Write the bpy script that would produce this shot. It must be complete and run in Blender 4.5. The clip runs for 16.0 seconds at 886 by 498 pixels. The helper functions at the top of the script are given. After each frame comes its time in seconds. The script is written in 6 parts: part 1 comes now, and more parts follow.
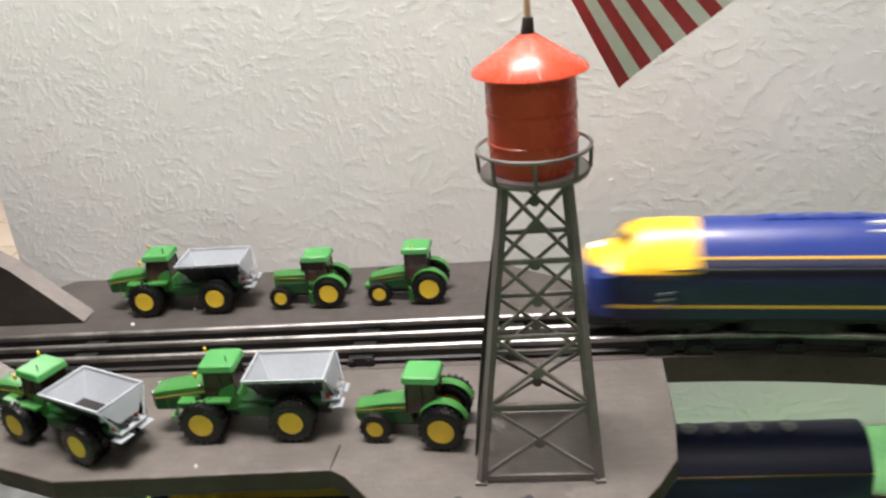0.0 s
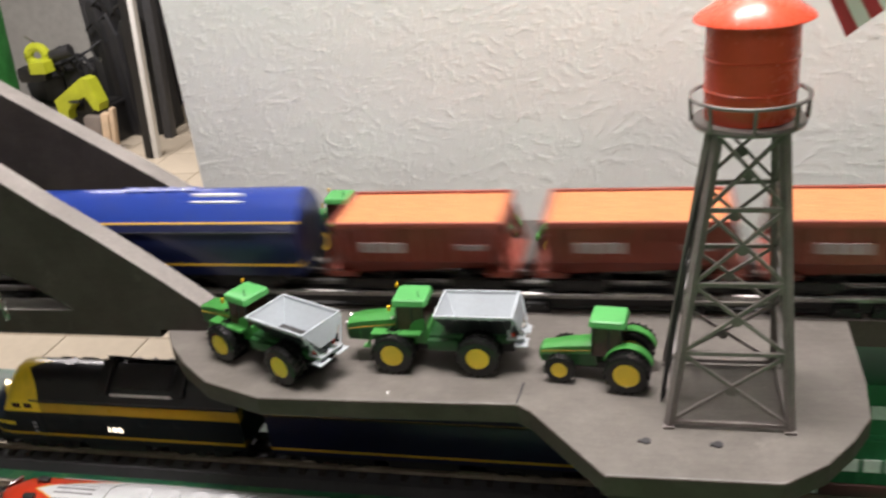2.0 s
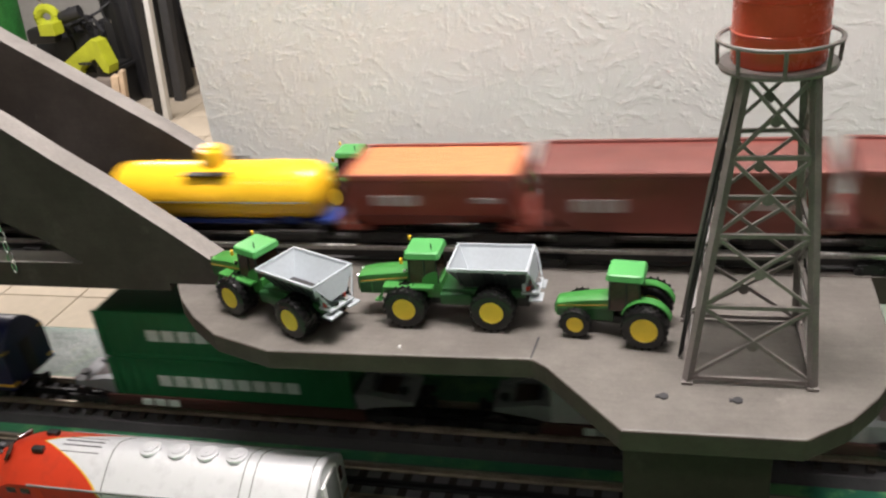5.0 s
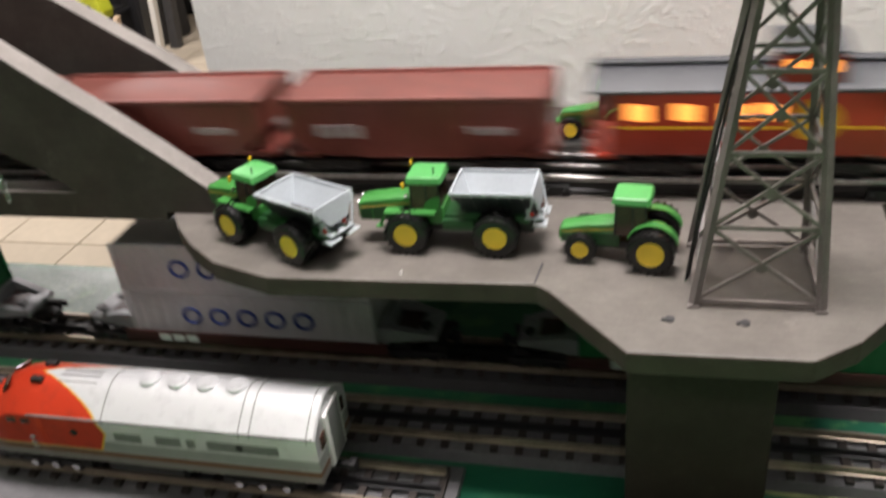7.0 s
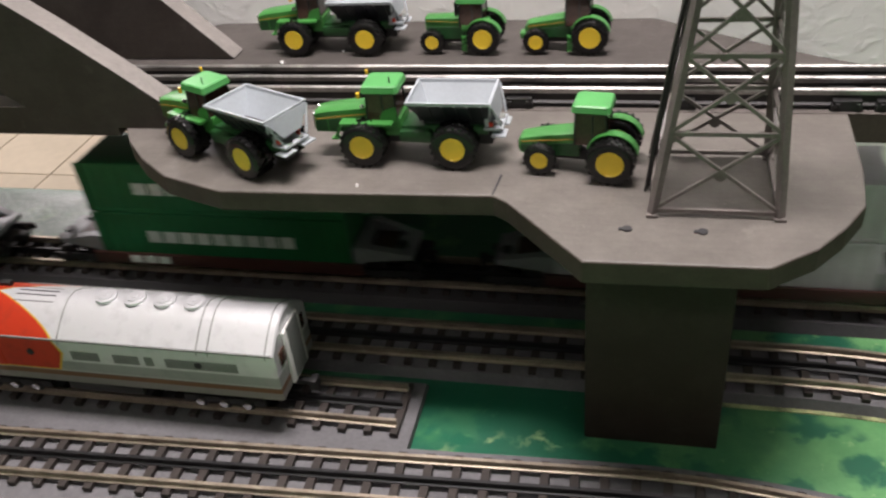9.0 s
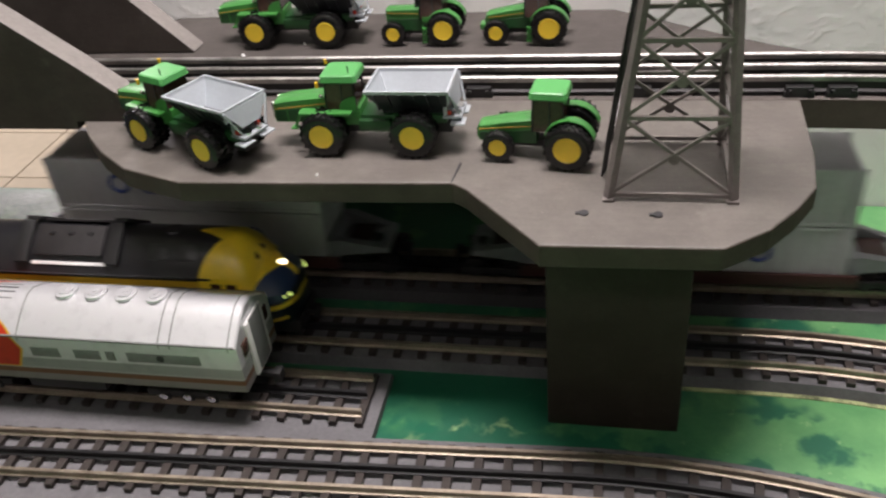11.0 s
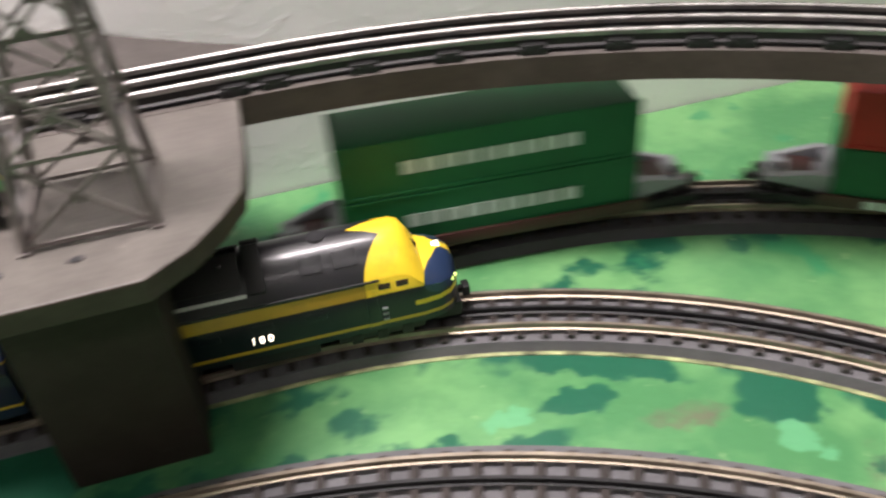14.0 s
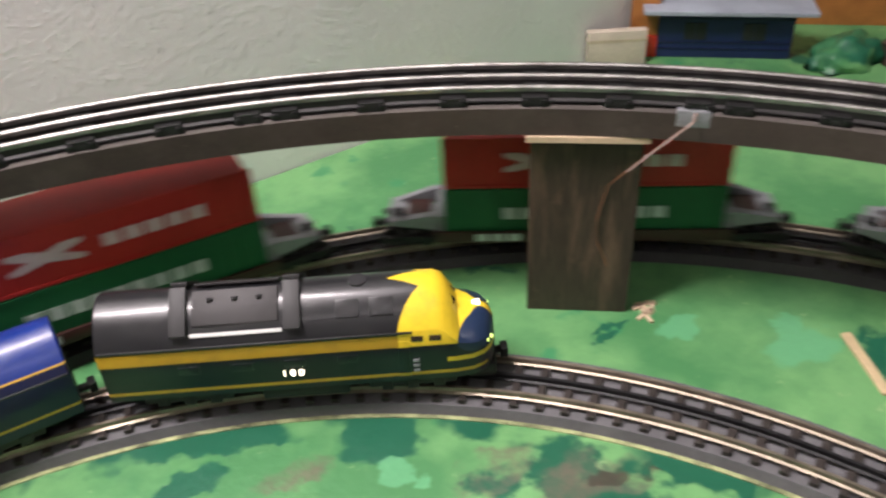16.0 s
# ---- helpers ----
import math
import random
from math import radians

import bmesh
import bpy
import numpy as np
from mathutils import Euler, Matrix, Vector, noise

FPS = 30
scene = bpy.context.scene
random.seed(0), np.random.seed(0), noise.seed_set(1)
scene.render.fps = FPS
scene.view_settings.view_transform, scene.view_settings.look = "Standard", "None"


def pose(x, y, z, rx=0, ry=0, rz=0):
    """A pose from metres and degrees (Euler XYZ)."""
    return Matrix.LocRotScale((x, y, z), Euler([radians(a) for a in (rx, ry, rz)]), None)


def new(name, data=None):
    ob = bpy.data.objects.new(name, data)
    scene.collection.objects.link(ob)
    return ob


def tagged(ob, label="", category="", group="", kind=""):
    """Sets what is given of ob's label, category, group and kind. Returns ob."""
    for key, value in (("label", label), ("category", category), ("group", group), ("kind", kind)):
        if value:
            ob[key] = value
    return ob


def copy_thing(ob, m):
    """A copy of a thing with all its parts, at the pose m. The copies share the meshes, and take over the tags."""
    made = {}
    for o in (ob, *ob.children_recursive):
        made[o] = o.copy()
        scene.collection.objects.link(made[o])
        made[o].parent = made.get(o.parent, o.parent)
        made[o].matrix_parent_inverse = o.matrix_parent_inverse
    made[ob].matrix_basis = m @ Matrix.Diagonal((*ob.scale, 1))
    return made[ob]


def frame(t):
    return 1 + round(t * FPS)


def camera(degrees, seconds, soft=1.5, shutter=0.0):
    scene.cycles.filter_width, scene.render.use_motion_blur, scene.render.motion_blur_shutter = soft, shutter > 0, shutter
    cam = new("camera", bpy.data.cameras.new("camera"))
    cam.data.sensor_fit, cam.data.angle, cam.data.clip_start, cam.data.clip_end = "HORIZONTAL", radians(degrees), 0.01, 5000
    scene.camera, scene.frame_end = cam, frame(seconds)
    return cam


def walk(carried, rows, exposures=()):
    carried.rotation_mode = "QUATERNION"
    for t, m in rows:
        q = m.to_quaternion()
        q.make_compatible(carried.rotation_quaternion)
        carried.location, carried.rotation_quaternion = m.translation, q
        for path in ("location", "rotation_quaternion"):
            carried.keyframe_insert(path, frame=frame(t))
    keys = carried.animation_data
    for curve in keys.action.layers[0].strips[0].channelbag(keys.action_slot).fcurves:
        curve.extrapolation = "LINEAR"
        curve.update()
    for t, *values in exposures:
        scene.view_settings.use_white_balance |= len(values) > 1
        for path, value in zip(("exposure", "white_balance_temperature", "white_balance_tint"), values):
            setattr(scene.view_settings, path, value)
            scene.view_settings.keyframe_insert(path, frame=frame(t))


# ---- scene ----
# camera and its path
cam = camera(54.9, 16.0, soft=2.3, shutter=0.9)
PATH = [
    (0, 0.0366, -0.3794, 0.3118, 6.65, -23.76, -5.66), (0.5, 0.0264, -0.3779, 0.321, 7.13, -24.24, -6.48),
    (1, 0.0119, -0.3915, 0.3188, 8.69, -25.16, -5.9), (1.5, 0.0049, -0.404, 0.3125, 12.23, -24.92, -6.34),
    (2, -0.0114, -0.4077, 0.3093, 14.84, -25.03, -6.29), (2.5, -0.0189, -0.4018, 0.3039, 15.77, -26.09, -6.08),
    (3, -0.0165, -0.4034, 0.3024, 15.75, -26.29, -6.01), (3.5, -0.0177, -0.4037, 0.3018, 15.84, -26.64, -6.23),
    (4, -0.0175, -0.4032, 0.2984, 15.92, -26.93, -6.24), (6.5, -0.0151, -0.3996, 0.2893, 15.76, -28.11, -6.52),
    (7, -0.0204, -0.4011, 0.2751, 16.21, -30.27, -6.42), (7.5, -0.0275, -0.4065, 0.2703, 18.17, -31.94, -6.77),
    (8, -0.0204, -0.4018, 0.2623, 18.03, -33.34, -6.65), (8.5, -0.0131, -0.3999, 0.2592, 16.72, -34.28, -6.33),
    (9, -0.007, -0.3958, 0.2577, 15.5, -34.87, -6.29), (11.5, 0.008, -0.4014, 0.251, 11.68, -35.15, -5.51),
    (12, 0.0211, -0.3987, 0.2496, 8.19, -35.45, -5.36), (12.5, 0.0432, -0.3924, 0.2478, 3.21, -36.6, -5.1),
    (13, 0.0747, -0.3805, 0.2472, -1.02, -37.96, -5.94), (13.5, 0.0976, -0.3761, 0.2499, -5.75, -38.78, -6.07),
    (14, 0.127, -0.382, 0.2507, -12.87, -38.19, -5.27), (14.5, 0.1857, -0.38, 0.2546, -16.99, -40.71, -6.53),
    (15, 0.2121, -0.3887, 0.2554, -23.26, -40.28, -5.73), (15.5, 0.2308, -0.4121, 0.273, -28.21, -37.69, -4.86),
    (16, 0.2407, -0.435, 0.2691, -32.52, -36.52, -3.12),
]


def cam_pose(x, y, z, yaw, pitch, roll):
    turn = Euler((radians(90 + pitch), 0, radians(yaw)), "XYZ").to_matrix().to_4x4()
    return Matrix.Translation((x, y, z)) @ turn @ pose(0, 0, 0, 0, 0, roll)


walk(cam, [(r[0], cam_pose(*r[1:])) for r in PATH], exposures=[(0, -0.1, 6450, 13), (3.5, 0.06, 6450, 11), (6.5, 0.02, 6450, 12), (7.5, 0.02, 6450, 12), (8.2, -0.15, 6450, 14), (9, -0.16, 6450, 15), (11.5, -0.2, 6450, 16), (12.5, -0.08, 6450, 16), (15, 0.08, 6450, 18), (16, -0.06, 6450, 18)])

# light: fluorescent battens under the ceiling
CEIL = 1.35
world = bpy.data.worlds.new("world")
world.use_nodes = True
world.node_tree.nodes["Background"].inputs[0].default_value = (0.8, 0.9, 1.0, 1)
world.node_tree.nodes["Background"].inputs[1].default_value = 0.15
scene.world = world
LAMPS = [(-0.06, 0.03, 0.7, 0.2, 41.0), (0.0, -1.15, 2.2, 0.16, 6.5), (-2.4, 2.6, 1.3, 0.16, 80.0)]
for lx, ly, length, width, watts in LAMPS:
    lamp = bpy.data.lights.new("batten_light", "AREA")
    lamp.shape, lamp.size, lamp.size_y, lamp.energy = "RECTANGLE", length, width, watts
    lamp.color = (1.0, 0.925, 0.9)
    ob = new("batten_light", lamp)
    ob.matrix_world = pose(lx, ly, CEIL - 0.075)


# ---- materials ----
class Nodes:
    def __init__(self, name):
        self.mat = bpy.data.materials.new(name)
        self.mat.use_nodes = True
        self.t = self.mat.node_tree
        self.bsdf = self.t.nodes["Principled BSDF"]
        self.coord = self.t.nodes.new("ShaderNodeTexCoord").outputs["Object"]
        sep = self.t.nodes.new("ShaderNodeSeparateXYZ")
        self.t.links.new(self.coord, sep.inputs[0])
        self.x, self.y, self.z = sep.outputs

    def put(self, socket, value):
        if isinstance(value, bpy.types.NodeSocket):
            self.t.links.new(value, socket)
        elif isinstance(value, tuple) and len(value) == 3 and socket.type == "RGBA":
            socket.default_value = (*value, 1)
        else:
            socket.default_value = value

    def m(self, op, a, b=0.0, c=0.0):
        n = self.t.nodes.new("ShaderNodeMath")
        n.operation = op
        for s, v in zip(n.inputs, (a, b, c)):
            self.put(s, v)
        return n.outputs[0]

    def noise(self, scale, detail=3.0, rough=0.55, coord=None):
        n = self.t.nodes.new("ShaderNodeTexNoise")
        n.inputs["Scale"].default_value, n.inputs["Detail"].default_value, n.inputs["Roughness"].default_value = scale, detail, rough
        self.t.links.new(coord or self.coord, n.inputs["Vector"])
        return n.outputs[0]

    def step(self, v, lo, hi):
        n = self.t.nodes.new("ShaderNodeMapRange")
        n.clamp = True
        for s, q in zip(n.inputs, (v, lo, hi, 0.0, 1.0)):
            self.put(s, q)
        return n.outputs[0]

    def band(self, v, lo, hi, soft=0.0003):
        return self.m("MULTIPLY", self.step(v, lo - soft, lo + soft), self.m("SUBTRACT", 1.0, self.step(v, hi - soft, hi + soft)))

    def over(self, v, lo, soft=0.0003):
        return self.step(v, lo - soft, lo + soft)

    def mix(self, fac, a, b):
        n = self.t.nodes.new("ShaderNodeMix")
        n.data_type = "RGBA"
        self.put(n.inputs[0], fac)
        self.put(n.inputs[6], a)
        self.put(n.inputs[7], b)
        return n.outputs[2]

    def scaled(self, sx, sy, sz):
        n = self.t.nodes.new("ShaderNodeMapping")
        n.inputs["Scale"].default_value = (sx, sy, sz)
        self.t.links.new(self.coord, n.inputs[0])
        return n.outputs[0]

    def bump(self, height, strength, distance):
        n = self.t.nodes.new("ShaderNodeBump")
        n.inputs["Strength"].default_value, n.inputs["Distance"].default_value = strength, distance
        self.t.links.new(height, n.inputs["Height"])
        self.t.links.new(n.outputs[0], self.bsdf.inputs["Normal"])

    def done(self, color, rough=0.5, metal=0.0, spec=0.5):
        self.put(self.bsdf.inputs["Base Color"], color)
        self.put(self.bsdf.inputs["Roughness"], rough)
        self.put(self.bsdf.inputs["Metallic"], metal)
        self.put(self.bsdf.inputs["Specular IOR Level"], spec)
        return self.mat


def dark(c, k):
    return tuple(v * k for v in c)


def worn(name, color, rough=0.45, metal=0.0, scale=60.0, amount=0.25, bump=0.0):
    """One paint or plastic with dirt at two scales."""
    n = Nodes(name)
    big, fine = n.noise(scale * 0.35, 3), n.noise(scale * 5, 2)
    f = n.m("ADD", n.m("MULTIPLY", big, 0.65), n.m("MULTIPLY", fine, 0.35))
    c = n.mix(n.step(f, 0.35, 0.7), dark(color, 1 - amount), tuple(min(1, v * (1 + amount * 0.5)) for v in color))
    if bump:
        n.bump(fine, bump, 0.0006)
    return n.done(c, n.m("ADD", n.m("MULTIPLY", f, 0.2), rough - 0.1), metal)


def glow(name, color, strength):
    n = Nodes(name)
    n.put(n.bsdf.inputs["Emission Color"], color)
    n.bsdf.inputs["Emission Strength"].default_value = strength
    return n.done(color, 0.4)


def stucco(name, color):
    """Skip-trowel plaster: raised flakes with sharp edges."""
    n = Nodes(name)
    warp = n.noise(9, 4)
    mixv = n.t.nodes.new("ShaderNodeVectorMath")
    mixv.operation = "MULTIPLY_ADD"
    n.t.links.new(n.coord, mixv.inputs[0])
    mixv.inputs[1].default_value = (1, 1, 1)
    wn = n.t.nodes.new("ShaderNodeTexNoise")
    wn.inputs["Scale"].default_value = 14
    n.t.links.new(n.coord, wn.inputs["Vector"])
    sc = n.t.nodes.new("ShaderNodeVectorMath")
    sc.operation = "SCALE"
    n.t.links.new(wn.outputs["Color"], sc.inputs[0])
    sc.inputs["Scale"].default_value = 0.05
    n.t.links.new(sc.outputs[0], mixv.inputs[2])
    stroke = n.noise(122, 5, 0.6, mixv.outputs[0])
    flake = n.step(stroke, 0.5, 0.72)
    fine = n.noise(260, 3, 0.6)
    h = n.m("ADD", n.m("MULTIPLY", flake, 0.7), n.m("MULTIPLY", stroke, 0.8))
    h = n.m("ADD", h, n.m("MULTIPLY", fine, 0.12))
    n.bump(h, 0.27, 0.0014)
    c = n.mix(n.step(warp, 0.3, 0.7), dark(color, 0.93), color)
    return n.done(c, 0.55, 0.0, 0.4)


def boards(name, color, grain=(6, 60, 60), rough=0.7):
    """Painted plywood: streaks along x, specks and scuffs."""
    n = Nodes(name)
    streak = n.noise(5, 4, 0.6, n.scaled(*grain))
    blot = n.noise(9, 4)
    speck = n.step(n.noise(420, 2), 0.74, 0.78)
    scuff = n.step(n.noise(28, 5, 0.7), 0.62, 0.75)
    c = n.mix(n.step(streak, 0.3, 0.7), dark(color, 0.87), dark(color, 1.08))
    c = n.mix(n.m("MULTIPLY", n.step(blot, 0.38, 0.72), 0.5), c, dark(color, 0.55))
    grit = n.step(n.noise(520, 3, 0.7), 0.35, 0.65)
    c = n.mix(n.m("SUBTRACT", 0.4, n.m("MULTIPLY", grit, 0.4)), c, dark(color, 0.62))
    c = n.mix(n.m("MULTIPLY", scuff, 0.35), c, tuple(min(1, v * 1.7 + 0.04) for v in color))
    c = n.mix(n.m("MULTIPLY", speck, 0.5), c, tuple(min(1, v * 2.2 + 0.06) for v in color))
    dust = n.step(n.noise(24, 6, 0.72), 0.44, 0.66)
    c = n.mix(n.m("MULTIPLY", dust, 0.3), c, tuple(min(1, v * 1.5 + 0.02) for v in color))
    n.bump(n.noise(150, 4), 0.3, 0.0008)
    return n.done(c, rough, 0.0, 0.35)


def scuffed(name, color, bare):
    """Brown paint rubbed through to paler wood in upright streaks and along the edges' blotches."""
    n = Nodes(name)
    streak = n.noise(4, 5, 0.65, n.scaled(16, 16, 2.2))
    fine = n.noise(6, 4, 0.6, n.scaled(90, 90, 9))
    c = n.mix(n.step(fine, 0.3, 0.7), dark(color, 0.7), dark(color, 1.25))
    c = n.mix(n.m("MULTIPLY", n.step(streak, 0.5, 0.72), 0.75), c, bare)
    c = n.mix(n.m("MULTIPLY", n.step(n.noise(45, 5, 0.7), 0.58, 0.72), 0.4), c, bare)
    n.bump(fine, 0.3, 0.0008)
    return n.done(c, 0.55, 0.0, 0.4)


def livery(name, base, layers, rough=0.28, metal=0.0, coat=0.0):
    """Factory paint in masked fields over a body, in the body's own space."""
    n = Nodes(name)
    c = base
    for mask, color in layers:
        c = n.mix(mask(n), c, color)
    dirt = n.noise(90, 4)
    c = n.mix(n.m("MULTIPLY", n.step(dirt, 0.5, 0.8), 0.22), c, (0.03, 0.028, 0.025))
    n.bump(n.noise(500, 2), 0.05, 0.0004)
    n.put(n.bsdf.inputs["Coat Weight"], coat)
    return n.done(c, n.m("ADD", n.m("MULTIPLY", dirt, 0.2), rough - 0.08), metal)


ZT = -0.184          # table top
ZL = -0.166          # lower rail heads
ZU = 0.0135          # upper rail heads

M_WALL = stucco("wall_plaster", (0.772, 0.778, 0.75))
M_PLAIN = worn("plain_wall_paint", (0.5, 0.5, 0.48), 0.7, scale=4)
M_CEIL = worn("ceiling_paint", (0.75, 0.75, 0.72), 0.8, scale=4, amount=0.08)
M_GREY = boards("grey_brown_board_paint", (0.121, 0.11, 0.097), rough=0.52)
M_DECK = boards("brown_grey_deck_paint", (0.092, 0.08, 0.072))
M_DECKSIDE = boards("darker_brown_deck_side", (0.062, 0.047, 0.038))
M_EDGE = boards("pale_board_top_edge", (0.2, 0.185, 0.17), (3, 90, 90))
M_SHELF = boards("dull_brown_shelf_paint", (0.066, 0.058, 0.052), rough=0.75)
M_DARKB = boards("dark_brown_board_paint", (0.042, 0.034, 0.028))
M_PILLAR = boards("dark_post_paint", (0.027, 0.018, 0.013), (60, 60, 6))
M_BOARD2 = scuffed("worn_brown_board_paint", (0.05, 0.036, 0.026), (0.2, 0.13, 0.085))
M_ROOFBLK = worn("glossy_black_roof_paint", (0.03, 0.03, 0.032), 0.3, scale=90)
M_RAWWOOD = worn("raw_pine", (0.66, 0.5, 0.34), 0.7, scale=50)
M_BED = worn("grey_roadbed", (0.128, 0.126, 0.131), 0.8, scale=60, amount=0.3, bump=0.5)
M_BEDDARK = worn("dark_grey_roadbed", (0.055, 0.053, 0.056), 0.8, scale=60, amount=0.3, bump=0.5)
M_TIE = worn("dark_wooden_tie", (0.03, 0.023, 0.019), 0.75, scale=200)
M_RAIL = worn("tinned_rail", (0.42, 0.36, 0.28), 0.46, 0.85, scale=120, amount=0.4)
M_BLACKRAIL = worn("blackened_rail", (0.012, 0.012, 0.013), 0.5, 0.2, scale=120)
M_STEEL = worn("bright_tubular_rail", (0.4, 0.385, 0.37), 0.38, 0.95, scale=130, amount=0.5)
M_BLACK = worn("black_plastic", (0.009, 0.009, 0.009), 0.55, scale=150)
M_CHASSIS = worn("dark_chassis", (0.022, 0.02, 0.02), 0.55, 0.2, scale=150, amount=0.4)
M_TYRE = worn("black_tyre_rubber", (0.007, 0.007, 0.007), 0.24, scale=300, amount=0.3)
M_YRIM = worn("yellow_rim", (0.8, 0.57, 0.04), 0.4, scale=200, amount=0.15)
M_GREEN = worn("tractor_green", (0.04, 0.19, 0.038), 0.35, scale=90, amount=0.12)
# the same green again: light from above in the roof tone, shade in the sides
M_GREENLT = worn("tractor_green_lit", (0.065, 0.29, 0.075), 0.4, scale=90, amount=0.12)
M_DKGREEN = worn("tractor_green_shaded", (0.015, 0.075, 0.02), 0.4, scale=90)
M_CABGLASS = worn("smoked_cab_glass", (0.07, 0.036, 0.028), 0.12, scale=110, amount=0.6)
M_SEAT = worn("brown_seat", (0.16, 0.07, 0.035), 0.6, scale=200)
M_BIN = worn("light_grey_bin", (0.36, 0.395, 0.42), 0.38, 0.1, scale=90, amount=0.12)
M_BINDK = worn("shaded_bin_side", (0.022, 0.024, 0.028), 0.4, scale=90)
M_RED = worn("red_plastic", (0.6, 0.04, 0.02), 0.4)
M_AMBER = worn("amber_plastic", (0.9, 0.55, 0.02), 0.35)
M_CHROME = worn("chrome", (0.75, 0.75, 0.75), 0.15, 1.0)
M_TANKRED = worn("red_water_tank_paint", (0.62, 0.075, 0.035), 0.27, scale=70, amount=0.12)
M_TOWER = worn("grey_tower_plastic", (0.172, 0.152, 0.141), 0.42, scale=120, amount=0.35)
M_WIRE = worn("black_wire", (0.015, 0.014, 0.014), 0.45)
M_FLAGRED = worn("flag_red_cloth", (0.5, 0.05, 0.06), 0.8, scale=300)
M_FLAGWHITE = worn("flag_white_cloth", (0.82, 0.8, 0.77), 0.8, scale=300, amount=0.08)
M_FLAGBLUE = worn("flag_blue_cloth", (0.03, 0.05, 0.2), 0.8, scale=300)
M_STICK = worn("bamboo_stick", (0.62, 0.48, 0.28), 0.5)
M_ORE = worn("ore_car_brown_red", (0.23, 0.05, 0.034), 0.38, scale=80, amount=0.25)
M_ORELOAD = worn("orange_load", (0.68, 0.24, 0.09), 0.8, scale=900, amount=0.3, bump=1.0)
M_HOPPER = worn("hopper_brick_red", (0.17, 0.04, 0.03), 0.45, scale=80, amount=0.25)
M_HOPTOP = worn("hopper_load_red", (0.13, 0.036, 0.027), 0.6, scale=200, amount=0.3)
M_KMARK = worn("faded_pink_white_mark", (0.74, 0.6, 0.58), 0.6)
M_WHITEMARK = worn("faded_white_lettering", (0.32, 0.27, 0.26), 0.6)
M_TANKBLACK = worn("gloss_black_tank", (0.014, 0.014, 0.016), 0.16, scale=60)
M_TANKYEL = worn("yellow_tank", (0.85, 0.48, 0.02), 0.25, scale=60, amount=0.12)
M_TANKSILVER = worn("polished_tank", (0.75, 0.75, 0.76), 0.2, 0.9, scale=60)
M_CABRED = worn("caboose_red", (0.42, 0.045, 0.022), 0.35, scale=80)
M_CABROOF = worn("caboose_dark_roof", (0.05, 0.052, 0.058), 0.45, scale=80)
M_CABWIN = glow("lit_window", (1.0, 0.33, 0.06), 2.2)
M_LAMP = glow("headlight_glow", (1.0, 0.86, 0.6), 5.0)
M_NUM = glow("number_glow", (1.0, 0.86, 0.66), 3.5)
M_BOARDLT = glow("number_board_glow", (0.8, 1.0, 0.25), 1.0)
M_WELL = worn("well_car_silver_grey", (0.3, 0.31, 0.33), 0.45, 0.2, scale=90, amount=0.35)
M_WELLBROWN = worn("well_car_dark_brown", (0.05, 0.016, 0.012), 0.5, scale=90)
M_CGREEN = worn("container_green", (0.004, 0.13, 0.038), 0.6, scale=40, amount=0.18)
M_CGREY = worn("container_grey", (0.5, 0.5, 0.52), 0.45, scale=40, amount=0.15)
M_CRED = worn("container_red", (0.5, 0.026, 0.018), 0.6, scale=40, amount=0.2)
M_CWHITE = worn("container_white_mark", (0.62, 0.74, 0.67), 0.6)
M_CBLUE = worn("container_blue_mark", (0.03, 0.06, 0.28), 0.5)
M_FLOORTILE = worn("beige_floor_tile", (0.62, 0.54, 0.42), 0.35, scale=6, amount=0.14)
M_GROUT = worn("grey_grout", (0.3, 0.27, 0.23), 0.8, scale=30)
M_LIME = worn("lime_tool_plastic", (0.5, 0.55, 0.03), 0.4, scale=40)
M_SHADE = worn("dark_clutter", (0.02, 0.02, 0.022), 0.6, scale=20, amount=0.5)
M_WHITEP = worn("white_painted_metal", (0.72, 0.72, 0.7), 0.4, scale=20, amount=0.1)
M_BAG = worn("printed_green_bag", (0.04, 0.22, 0.05), 0.45, scale=20, amount=0.6)
M_BAGBLUE = worn("printed_blue_bag_mark", (0.03, 0.08, 0.35), 0.45, scale=20)


